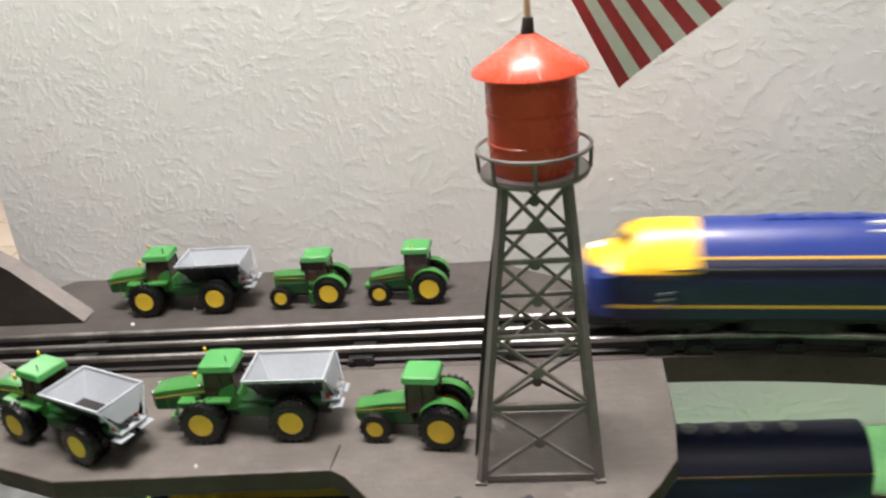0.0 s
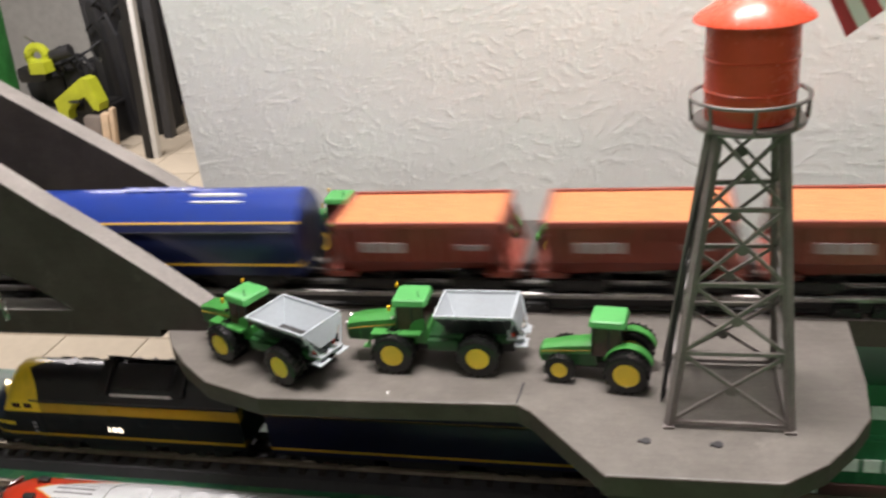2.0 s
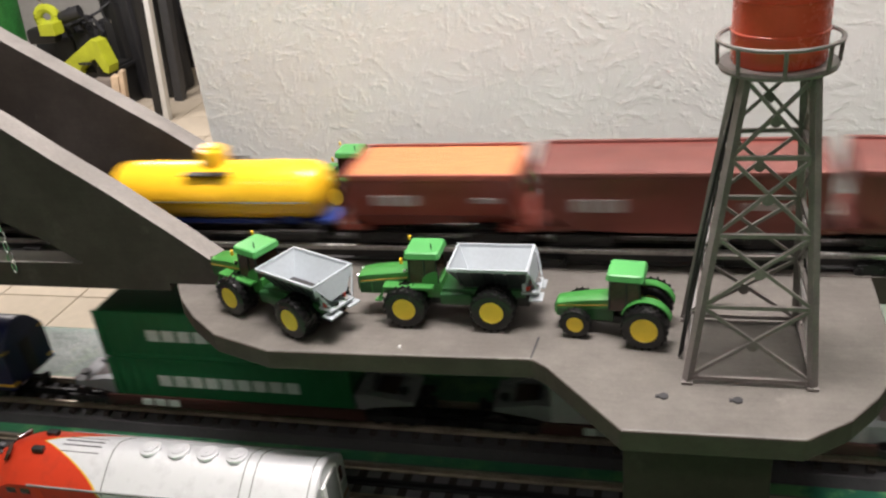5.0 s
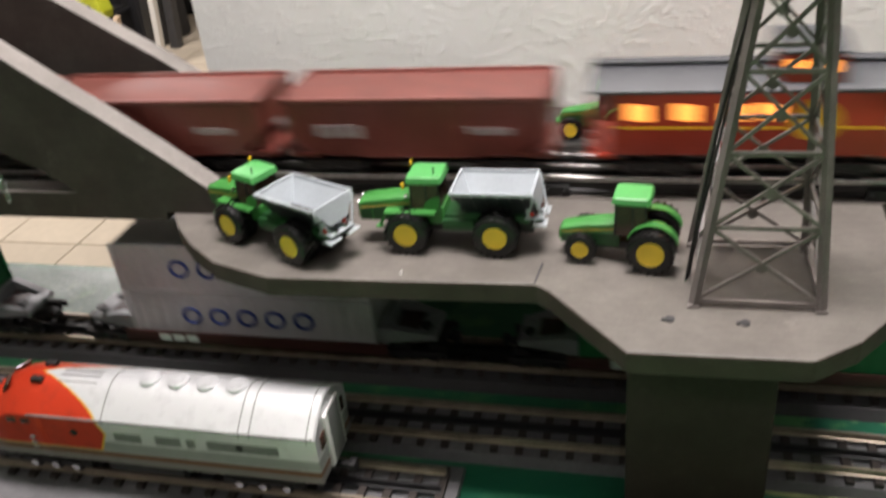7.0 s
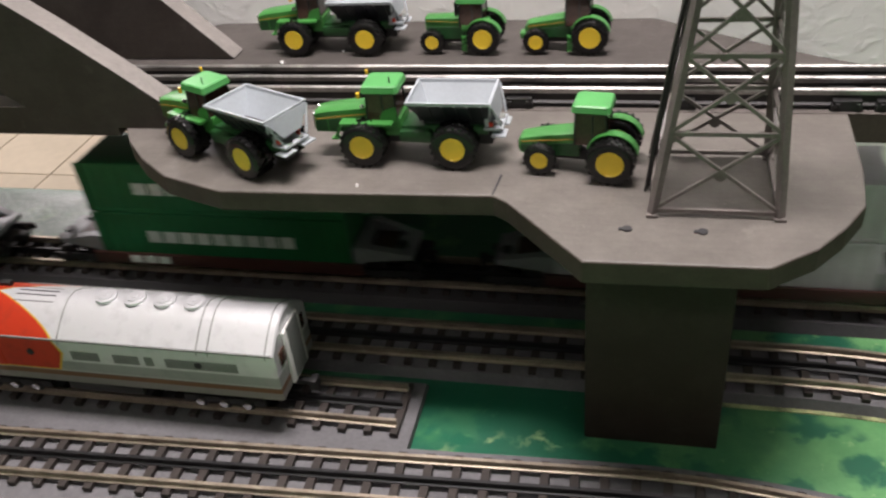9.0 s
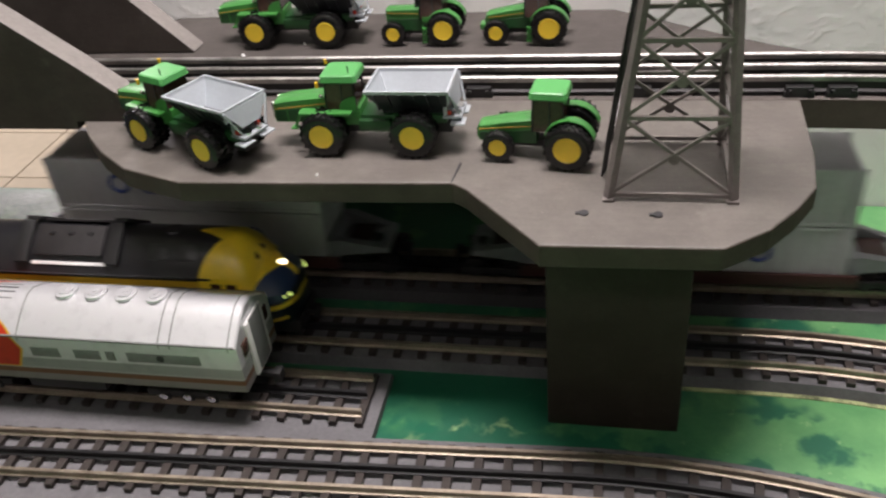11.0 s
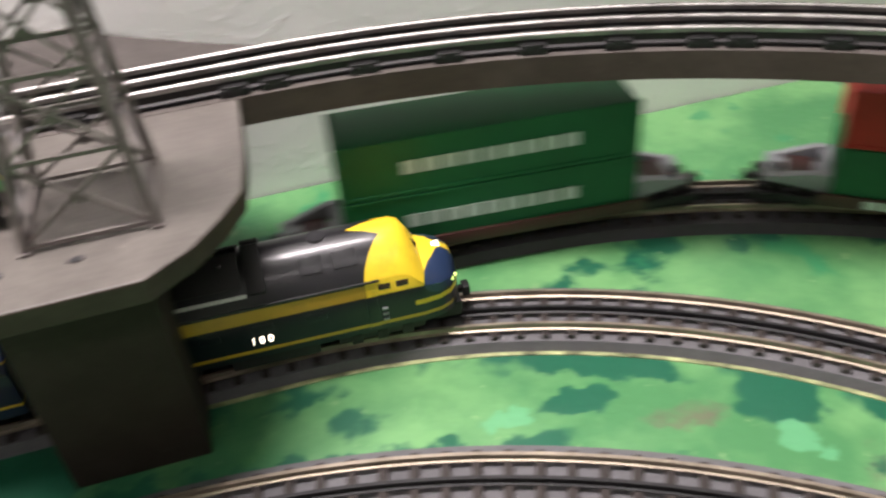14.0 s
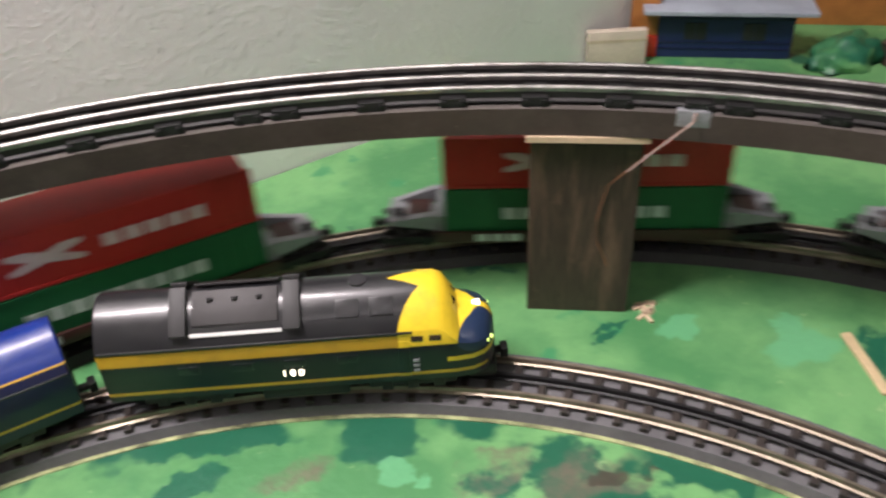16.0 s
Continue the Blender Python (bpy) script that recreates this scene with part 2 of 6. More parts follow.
def ground_paint():
    """Green scenery paint with dabs, yellow-green streaks and bare brown spots."""
    n = Nodes("green_scenery_paint")
    wn = n.t.nodes.new("ShaderNodeTexNoise")
    wn.inputs["Scale"].default_value, wn.inputs["Detail"].default_value = 48, 7
    n.t.links.new(n.coord, wn.inputs["Vector"])
    sep = n.t.nodes.new("ShaderNodeSeparateXYZ")
    n.t.links.new(wn.outputs["Color"], sep.inputs[0])
    wx = n.m("ADD", n.x, n.m("MULTIPLY", n.m("SUBTRACT", sep.outputs[0], 0.5), 0.045))
    wy = n.m("ADD", n.y, n.m("MULTIPLY", n.m("SUBTRACT", sep.outputs[1], 0.5), 0.045))

    def spot(cx, cy, rx, ry):
        dx, dy = n.m("DIVIDE", n.m("SUBTRACT", wx, cx), rx), n.m("DIVIDE", n.m("SUBTRACT", wy, cy), ry)
        r = n.m("SQRT", n.m("ADD", n.m("MULTIPLY", dx, dx), n.m("MULTIPLY", dy, dy)))
        return n.m("SUBTRACT", 1.0, n.step(r, 0.85, 1.1))

    mid, deep, light, pale, brown = (0.06, 0.215, 0.078), (0.01, 0.105, 0.055), (0.145, 0.35, 0.132), (0.26, 0.42, 0.19), (0.14, 0.115, 0.085)
    c = n.mix(n.step(n.noise(9, 6, 0.65), 0.4, 0.62), mid, light)
    c = n.mix(n.step(n.noise(5.2, 6, 0.62), 0.57, 0.6), c, deep)
    c = n.mix(n.m("MULTIPLY", n.step(n.noise(75, 6, 0.65), 0.64, 0.68), 0.6), c, pale)
    c = n.mix(n.m("MULTIPLY", n.step(n.noise(13, 4), 0.64, 0.68), 0.8), c, (0.03, 0.22, 0.09))
    # deep green between the straight tracks, with the platform's shade in the colour
    behind = n.m("MULTIPLY", n.m("SUBTRACT", 1.0, n.step(wx, -0.02, 0.16)), n.step(wy, -0.03, -0.015))
    c = n.mix(n.m("MULTIPLY", behind, n.m("MULTIPLY", n.step(n.noise(16, 5, 0.65), 0.32, 0.5), 0.85)), c, deep)
    for cx, cy, rx, ry in ((0.29, -0.033, 0.026, 0.011), (0.413, -0.074, 0.028, 0.024), (0.22, -0.06, 0.05, 0.014), (0.612, -0.086, 0.018, 0.004), (0.345, -0.015, 0.02, 0.007)):
        c = n.mix(spot(cx, cy, rx, ry), c, deep)
    for cx, cy, rx, ry in ((0.404, -0.104, 0.013, 0.013), (0.411, -0.123, 0.008, 0.007), (0.715, -0.186, 0.03, 0.02), (0.66, -0.119, 0.022, 0.01), (0.727, -0.16, 0.014, 0.009), (0.24, -0.03, 0.02, 0.008), (-0.127, -0.018, 0.008, 0.009), (-0.075, -0.006, 0.02, 0.012)):
        c = n.mix(n.m("MULTIPLY", spot(cx, cy, rx, ry), 0.85), c, (0.11, 0.36, 0.17) if cx > 0 else (0.26, 0.38, 0.17))
    for cx, cy, rx, ry in ((0.498, -0.178, 0.03, 0.018), (0.458, -0.143, 0.034, 0.016), (0.352, -0.068, 0.03, 0.011), (0.53, -0.195, 0.024, 0.016)):
        c = n.mix(n.m("MULTIPLY", spot(cx, cy, rx, ry), n.m("MULTIPLY", n.step(n.noise(34, 6, 0.7), 0.36, 0.6), 0.8)), c, brown)
    for cx, cy, rx, ry in ((0.541, -0.203, 0.007, 0.006), (0.515, -0.187, 0.016, 0.005)):
        c = n.mix(n.m("MULTIPLY", spot(cx, cy, rx, ry), 0.8), c, dark(brown, 0.35))
    # strokes along the middle bed's inner edge
    gx, gy = n.m("SUBTRACT", wx, 0.105), n.m("ADD", wy, 0.493)
    ring = n.m("SQRT", n.m("ADD", n.m("MULTIPLY", gx, gx), n.m("MULTIPLY", gy, gy)))
    c = n.mix(n.m("MULTIPLY", n.band(ring, 0.52, 0.55, 0.002), n.step(n.noise(11, 4), 0.47, 0.53)), c, deep)
    # darker painted border along the outer side of the front track's curve
    fx, fy = n.m("MAXIMUM", n.m("ADD", wx, 0.02), 0.0), n.m("ADD", wy, 0.7045)
    rad = n.m("SQRT", n.m("ADD", n.m("MULTIPLY", fx, fx), n.m("MULTIPLY", fy, fy)))
    c = n.mix(n.m("MULTIPLY", n.band(rad, 0.675, 0.7, 0.002), n.step(n.noise(18, 4), 0.36, 0.48)), c, deep)
    n.bump(n.noise(140, 4), 0.35, 0.0015)
    return n.done(c, n.m("ADD", 0.25, n.m("MULTIPLY", n.noise(20, 3), 0.3)), 0.0, 0.5)


M_GROUND = ground_paint()

NAVY, ROYAL, GOLD = (0.005, 0.008, 0.034), (0.01, 0.03, 0.19), (0.62, 0.37, 0.03)
# cab paint edge: runs forward from the eaves to a point on the roof's middle
vee = lambda n, x0, reach, p: n.over(n.m("SUBTRACT", n.x, n.m("ADD", x0, n.m("MULTIPLY", n.m("POWER", n.m("MAXIMUM", n.m("SUBTRACT", 1.0, n.m("DIVIDE", n.m("ABSOLUTE", n.y), 0.0295)), 0.0), p), reach))), 0.0, 0.0006)
# stripes stay on the sides, off the end walls
flank = lambda n, lo, hi: n.m("MULTIPLY", n.band(n.z, lo, hi), n.over(n.m("ABSOLUTE", n.y), 0.0215))
side_edge = lambda n, x0: n.m("ADD", x0, n.m("MULTIPLY", n.m("ABSOLUTE", n.m("SUBTRACT", n.m("MINIMUM", n.z, 0.056), 0.045)), 0.45))
M_BLUEYEL = livery("royal_blue_and_yellow_paint", NAVY, [
    (lambda n: n.over(n.z, 0.059), ROYAL), (lambda n: flank(n, 0.0583, 0.0597), GOLD), (lambda n: flank(n, 0.0252, 0.0274), GOLD),
    (lambda n: n.m("MULTIPLY", n.over(n.x, 0.06), n.over(n.z, 0.0495)), (0.9, 0.52, 0.02)),
    (lambda n: n.m("MULTIPLY", n.over(n.x, 0.117), n.m("SUBTRACT", 1.0, n.over(n.z, 0.0515))), (0.012, 0.03, 0.16)),
], 0.3, coat=0.1)
M_BLUEB = livery("royal_blue_roof_paint", NAVY, [
    (lambda n: n.over(n.z, 0.059), ROYAL), (lambda n: flank(n, 0.0585, 0.0595), GOLD), (lambda n: flank(n, 0.0252, 0.0272), GOLD)], 0.3, coat=0.1)
M_NAVYB = livery("navy_booster_paint", (0.006, 0.009, 0.04), [
    (lambda n: n.over(n.z, 0.06), (0.008, 0.013, 0.055)), (lambda n: flank(n, 0.0562, 0.0576), GOLD), (lambda n: flank(n, 0.0215, 0.024), GOLD)], 0.36)
M_LOCO = livery("dark_green_navy_and_yellow_paint", (0.002, 0.006, 0.009), [
    (lambda n: n.over(n.z, 0.0605), (0.014, 0.014, 0.016)), (lambda n: flank(n, 0.0482, 0.0585), (0.46, 0.28, 0.02)),
    (lambda n: flank(n, 0.0222, 0.025), (0.5, 0.32, 0.02)),
    (lambda n: n.m("MULTIPLY", vee(n, 0.066, 0.025, 1.4), n.over(n.z, 0.0482)), (0.85, 0.6, 0.03)),
    # pointed tail of the cab paint along the crown
    (lambda n: n.m("MULTIPLY", n.over(n.m("SUBTRACT", n.x, n.m("ADD", 0.061, n.m("MULTIPLY", n.m("ABSOLUTE", n.y), 2.6))), 0.0, 0.0006), n.over(n.z, 0.07)), (0.85, 0.6, 0.03)),
    (lambda n: n.m("MULTIPLY", n.over(n.m("ABSOLUTE", n.y), 0.003), n.m("SUBTRACT", 1.0, n.over(n.m("ADD", n.m("POWER", n.m("DIVIDE", n.m("SUBTRACT", n.x, 0.1185), 0.0135), 2.0), n.m("POWER", n.m("DIVIDE", n.m("SUBTRACT", n.z, 0.048), 0.0095), 2.0)), 1.0, 0.04))), (0.014, 0.03, 0.075)),
    (lambda n: n.m("MULTIPLY", n.over(n.x, 0.098), n.band(n.z, 0.0325, 0.0365)), (0.8, 0.58, 0.03)),
], 0.3, coat=0.15)
M_SILVER = livery("silver_and_red_paint", (0.7, 0.71, 0.72), [
    (lambda n: n.band(n.z, 0.029, 0.0375), (0.36, 0.38, 0.37)), (lambda n: n.band(n.z, 0.0, 0.0285), (0.26, 0.255, 0.24)),
    (lambda n: n.band(n.z, 0.0235, 0.0275), (0.2, 0.1, 0.05)),
    (lambda n: n.m("MULTIPLY", n.over(n.z, 0.0285), vee(n, side_edge(n, 0.0205), 0.055, 1.3)), (0.8, 0.5, 0.05)),
    (lambda n: n.m("MULTIPLY", n.over(n.z, 0.0295), vee(n, side_edge(n, 0.0225), 0.055, 1.3)), (0.62, 0.05, 0.018)),
], 0.34, 0.55)
M_SILVERDK = worn("dull_grey_panel", (0.2, 0.21, 0.2), 0.5, 0.3, scale=90)


# ---- mesh helpers ----
def link(name, bm, mats, parent=None, smooth=False):
    me = bpy.data.meshes.new(name)
    bmesh.ops.recalc_face_normals(bm, faces=bm.faces)
    bm.to_mesh(me)
    bm.free()
    for m in mats if isinstance(mats, (list, tuple)) else [mats]:
        me.materials.append(m)
    if smooth:
        me.polygons.foreach_set("use_smooth", [True] * len(me.polygons))
        me.set_sharp_from_angle(angle=radians(38))
    ob = new(name, me)
    if parent:
        ob.parent = parent
    return ob


def part(name, bm, mat, parent, label="", smooth=True):
    return tagged(link(name, bm, mat, parent, smooth), label)


def thing(name, label, category, group="", kind="", m=None):
    ob = tagged(new(name), label, category, group, kind)
    ob.empty_display_size = 0.01
    if m is not None:
        ob.matrix_world = m
    return ob


def structure(name, bm, mat, label, category, smooth=False):
    return tagged(link(name, bm, mat, None, smooth), label, category, "", "structure")


def box(bm, x0, x1, y0, y1, z0, z1, bevel=0.0, mi=0, m=None):
    """A bevelled block between two corners."""
    mat = Matrix.LocRotScale(((x0 + x1) / 2, (y0 + y1) / 2, (z0 + z1) / 2), None, (abs(x1 - x0), abs(y1 - y0), abs(z1 - z0)))
    got = bmesh.ops.create_cube(bm, size=1, matrix=(m @ mat) if m is not None else mat)
    verts = got["verts"]
    faces = {f for v in verts for f in v.link_faces}
    if bevel:
        edges = list({e for v in verts for e in v.link_edges})
        r = bmesh.ops.bevel(bm, geom=edges, offset=bevel, segments=2, profile=0.6, affect="EDGES")
        faces = set(r["faces"]) | {f for f in faces if f.is_valid}
    for f in faces:
        if f.is_valid:
            f.material_index = mi
    return verts


def newbox(*a, **k):
    bm = bmesh.new()
    box(bm, *a, **k)
    return bm


def cyl(bm, p, axis, r, depth, seg=20, r2=None, mi=0, bevel=0.0):
    """A cylinder or cone centred at p along an axis."""
    q = Vector((0, 0, 1)).rotation_difference(Vector(axis)).to_matrix().to_4x4()
    got = bmesh.ops.create_cone(bm, cap_ends=True, segments=seg, radius1=r, radius2=r if r2 is None else r2, depth=depth, matrix=Matrix.Translation(p) @ q)
    faces = {f for v in got["verts"] for f in v.link_faces}
    if bevel:
        rims = [e for f in faces if len(f.verts) > 4 for e in f.edges]
        r_ = bmesh.ops.bevel(bm, geom=list(set(rims)), offset=bevel, segments=2, profile=0.6, affect="EDGES")
        faces = set(r_["faces"]) | {f for f in faces if f.is_valid}
    for f in faces:
        if f.is_valid:
            f.material_index = mi


def newcyl(*a, **k):
    bm = bmesh.new()
    cyl(bm, *a, **k)
    return bm


def rod(bm, a, b, r, seg=6):
    a, b = Vector(a), Vector(b)
    cyl(bm, (a + b) / 2, b - a, r, (b - a).length, seg)


def bar(bm, a, b, w, h):
    """A square-section bar from a to b."""
    a, b = Vector(a), Vector(b)
    d = b - a
    q = d.to_track_quat("X", "Z").to_matrix().to_4x4()
    box(bm, -d.length / 2, d.length / 2, -w / 2, w / 2, -h / 2, h / 2, m=Matrix.Translation((a + b) / 2) @ q)


def prism(bm, outline, z0, z1, holes=None):
    low = [bm.verts.new((x, y, z0)) for x, y in outline]
    high = [bm.verts.new((x, y, z1)) for x, y in outline]
    bm.faces.new(low[::-1])
    bm.faces.new(high)
    k = len(outline)
    for i in range(k):
        bm.faces.new((low[i], low[(i + 1) % k], high[(i + 1) % k], high[i]))


def rings(bm, sections, caps=True, closed=True, mi=0):
    """Skin between rings of equally many points."""
    rows = [[bm.verts.new(p) for p in s] for s in sections]
    k = len(rows[0])
    for a, b in zip(rows, rows[1:]):
        for i in range(k if closed else k - 1):
            f = bm.faces.new((a[i], a[(i + 1) % k], b[(i + 1) % k], b[i]))
            f.material_index = mi
    if caps:
        bm.faces.new(rows[0][::-1]).material_index = mi
        bm.faces.new(rows[-1]).material_index = mi


def sweep(bm, profile, pts, closed=False):
    """Carry a profile of (side, up) along (x, y, angle, z) points; side is to the left of the way."""
    sections = []
    for x, y, a, z in pts:
        sx, sy = -math.sin(a), math.cos(a)
        sections.append([(x + sx * s, y + sy * s, z + u) for s, u in profile])
    rings(bm, sections, caps=not closed)


def tube(bm, pts, r, seg=6):
    pts = [Vector(p) for p in pts]
    sections = []
    for i, p in enumerate(pts):
        d = (pts[min(i + 1, len(pts) - 1)] - pts[max(i - 1, 0)]).normalized()
        q = d.to_track_quat("Z", "X").to_matrix()
        sections.append([tuple(p + q @ Vector((math.cos(t) * r, math.sin(t) * r, 0))) for t in (2 * math.pi * k / seg for k in range(seg))])
    rings(bm, sections)


def lathe(bm, profile, seg=40, centre=(0, 0), mi=0):
    """Turn a profile of (radius, z) about an upright axis."""
    rings(bm, [[(centre[0] + r * math.cos(t), centre[1] + r * math.sin(t), z) for t in (2 * math.pi * k / seg for k in range(seg))] for r, z in profile], mi=mi)


# ---- track plans ----
class Oval:
    """A loop: a straight at y = yc from xl to xr, half circles of radius r toward -y. s equals x on that straight."""

    def __init__(self, yc, xl, xr, r, z):
        self.yc, self.xl, self.xr, self.r, self.z = yc, xl, xr, r, z
        self.total = 2 * (xr - xl) + 2 * math.pi * r

    def at(self, s):
        """x, y and the heading of growing s."""
        d = (s - self.xl) % self.total
        run, half, r = self.xr - self.xl, math.pi * self.r, self.r
        if d < run:
            return self.xl + d, self.yc, 0.0
        d -= run
        if d < half:
            a = d / r
            return self.xr + r * math.sin(a), self.yc - r + r * math.cos(a), -a
        d -= half
        if d < run:
            return self.xr - d, self.yc - 2 * r, -math.pi
        a = (d - run) / r
        return self.xl - r * math.sin(a), self.yc - r - r * math.cos(a), -math.pi - a

    def points(self, s0, s1, step=0.02):
        n = max(2, int((s1 - s0) / step))
        return [(*self.at(s0 + (s1 - s0) * i / n), self.z) for i in range(n + 1)]

    def pose_at(self, s, wheelbase, way):
        ax, ay, _ = self.at(s - wheelbase / 2)
        bx, by, _ = self.at(s + wheelbase / 2)
        a = math.atan2(by - ay, bx - ax) + (0 if way > 0 else math.pi)
        return pose((ax + bx) / 2, (ay + by) / 2, self.z, 0, 0, math.degrees(a))


class Siding(Oval):
    """The front line: a slightly skewed straight that runs into one curve."""

    def __init__(self, x0, y0, slope, r, z):
        self.x0, self.y0, self.a0, self.r, self.z = x0, y0, math.atan(slope), r, z

    def at(self, s):
        d = s - self.x0
        if d < 0:
            return self.x0 + d * math.cos(self.a0), self.y0 + d * math.sin(self.a0), self.a0
        a = self.a0 - d / self.r
        cx, cy = self.x0 + self.r * math.sin(self.a0), self.y0 - self.r * math.cos(self.a0)
        return cx - self.r * math.sin(a), cy + self.r * math.cos(a), a


UPPER = Oval(0.1515, -1.55, 0.13, 0.725, ZU)
REAR = Oval(0.162, -1.0, 0.25, 0.707, ZL)
MID = Oval(0.077, -0.95, 0.105, 0.57, ZL)
FRONT = Siding(-0.02, -0.0515, 0.043, 0.653, ZL)
STUB = Siding(5.0, 0.0065, 0.0, 1.0, ZL)

# ---- room ----
WALL_Y, WALL_X = 0.295, -0.43


def slab(name, x0, x1, y0, y1, z0, z1, mat, label, category):
    return structure(name, newbox(x0, x1, y0, y1, z0, z1), mat, label, category)


slab("wall_north", WALL_X, 2.4, WALL_Y, WALL_Y + 0.13, -1.0, CEIL, M_WALL, "off-white skip-trowel plaster wall behind the train layout", "wall")
slab("wall_east", 2.4, 2.5, -2.4, 0.425, -1.0, CEIL, M_PLAIN, "plain painted side wall of the room", "wall")
slab("wall_south", -4.6, 2.5, -2.5, -2.4, -1.0, CEIL, M_PLAIN, "plain painted wall of the room", "wall")
slab("wall_west", -4.7, -4.6, -2.5, 4.8, -1.0, CEIL, M_PLAIN, "plain painted side wall of the room", "wall")
slab("wall_storage_back", -4.6, 2.5, 4.7, 4.8, -1.0, CEIL, M_PLAIN, "plain wall at the back of the storage area", "wall")
slab("wall_storage_side", 0.6, 0.7, 0.425, 4.7, -1.0, CEIL, M_PLAIN, "plain wall beside the storage area", "wall")
slab("ceiling", -4.7, 2.5, -2.5, 4.8, CEIL, CEIL + 0.1, M_CEIL, "white painted ceiling", "ceiling")
floor = slab("floor", -4.7, 2.5, -2.5, 4.8, -1.06, -1.004, M_GROUT, "beige ceramic tile floor with grey joints", "floor")

for lx, ly, length, width, watts in LAMPS:
    fix = thing("ceiling_light", "long white fluorescent batten fixed to the ceiling", "ceiling light", "ceiling lights")
    part("housing", newbox(lx - length / 2, lx + length / 2, ly - width / 2, ly + width / 2, CEIL - 0.06, CEIL + 0.002, 0.006), M_WHITEP, fix)

# ---- table, roadbeds and scenery board ----
TX0, TX1, TY0, TY1 = -1.85, 1.55, -1.45, 0.293
bm = newbox(TX0, TX1, TY0, TY1, ZT - 0.02, ZT, 0.002)
tagged(link("table_top", bm, M_GROUND), "green painted plywood table top with dabs of paler and darker green", "table top", "", "structure")
for x in (-1.7, -0.2, 1.4):
    for y in (-1.35, 0.2):
        leg = thing("table_leg", "square wooden leg under the layout table", "table leg", "table legs")
        part("post", newbox(x - 0.035, x + 0.035, y - 0.035, y + 0.035, -1.004, ZT - 0.0195, 0.003), M_RAWWOOD, leg)

BED = [(-0.034, 0.0), (-0.03, 0.0085), (0.03, 0.0085), (0.034, 0.0)]


def roadbed(name, line, s0, s1, profile=BED, mat=None):
    bm = bmesh.new()
    sweep(bm, profile, [(x, y, a, ZT) for x, y, a, z in line.points(s0, s1)])
    return structure(name, bm, mat or M_BED, "grey painted track bed strip on the green board", "track bed", True)


# the rear bed alone takes the darker grey
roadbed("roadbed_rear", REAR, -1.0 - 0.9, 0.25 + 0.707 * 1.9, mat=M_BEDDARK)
roadbed("roadbed_mid", MID, -0.95 - 0.7, 0.105 + 0.57 * 1.9, [(-0.0285, 0.0), (-0.026, 0.0085), (0.03, 0.0085), (0.034, 0.0)])
roadbed("roadbed_front", FRONT, -1.2, -0.02 + 0.653 * 1.35, [(-0.06, 0.0), (-0.056, 0.008), (0.031, 0.008), (0.035, 0.0)])
roadbed("roadbed_stub", STUB, -1.1, -0.15, [(-0.057, 0.0), (-0.055, 0.0075), (0.03, 0.0075), (0.034, 0.0)])

# yellow-green painted line along the edge of the middle bed
bm = bmesh.new()
sweep(bm, [(-0.0318, 0.0), (-0.0318, 0.0008), (-0.0284, 0.0008), (-0.0284, 0.0)], [(x, y, a, ZT) for x, y, a, z in MID.points(0.02, 0.105 + 0.57 * 1.7)])
structure("bed_edge_paint", bm, worn("pale_yellow_green_edge", (0.42, 0.46, 0.22), 0.7, scale=160, amount=0.85), "pale yellow-green paint line along the track bed", "paint line")

# ---- wooden-tie track ----
RAILP = [(-0.0022, -0.0055), (-0.0022, -0.0048), (-0.0005, -0.004), (-0.0005, -0.0016), (-0.0012, -0.0012), (-0.0012, 0.0),
         (0.0012, 0.0), (0.0012, -0.0012), (0.0005, -0.0016), (0.0005, -0.004), (0.0022, -0.0048), (0.0022, -0.0055)]
tie_bm = newbox(-0.0029, 0.0029, -0.0245, 0.0245, -0.0095, -0.0055, 0.0006)
TIE_MESH = bpy.data.meshes.new("tie")
tie_bm.to_mesh(TIE_MESH)
tie_bm.free()
TIE_MESH.materials.append(M_TIE)


def wooden_track(name, label, line, s0, s1, near0, near1):
    track = tagged(thing(name, label, "railway track", "railway tracks"), kind="structure")
    for off, mat, nm in ((0.0172, M_RAIL, "outer_rail"), (-0.0172, M_RAIL, "inner_rail"), (0.0, M_BLACKRAIL, "centre_rail")):
        bm = bmesh.new()
        sweep(bm, [(off + a, b) for a, b in RAILP], line.points(s0, s1, 0.012))
        part(nm, bm, mat, track, smooth=False)
    rest = bmesh.new()
    s = s0 + 0.004
    while s < s1:
        x, y, a = line.at(s)
        wob = 0.02 * noise.noise((s * 90, 3, 1))
        m = pose(x, y, line.z, 0, 0, math.degrees(a + wob))
        if near0 < s < near1:
            t = new("tie", TIE_MESH)
            t.parent = track
            t.matrix_basis = m
        else:
            box(rest, -0.0029, 0.0029, -0.0245, 0.0245, -0.0095, -0.0055, m=m)
        s += 0.0187
    if len(rest.verts):
        tagged(part("far_ties", rest, M_TIE, track, smooth=False), kind="stuff")
    else:
        rest.free()
    return track


wooden_track("track_rear", "three-rail track with dark wooden ties and blackened middle rail", REAR, -1.9, 0.25 + 0.707 * 1.9, -0.75, 1.0)
wooden_track("track_mid", "three-rail track with dark wooden ties curving over the board", MID, -1.65, 0.105 + 0.57 * 1.9, -0.6, 0.85)
wooden_track("track_front", "three-rail track with dark wooden ties along the board's near side", FRONT, -1.2, -0.02 + 0.653 * 1.35, -0.6, 0.6)
wooden_track("track_stub", "short dead-end track holding a silver locomotive", STUB, -1.1, -0.16, -0.6, -0.16)

# ---- upper deck, platforms and bridge sides ----
TH = 0.02           # deck board
PH = 0.0145         # platform board


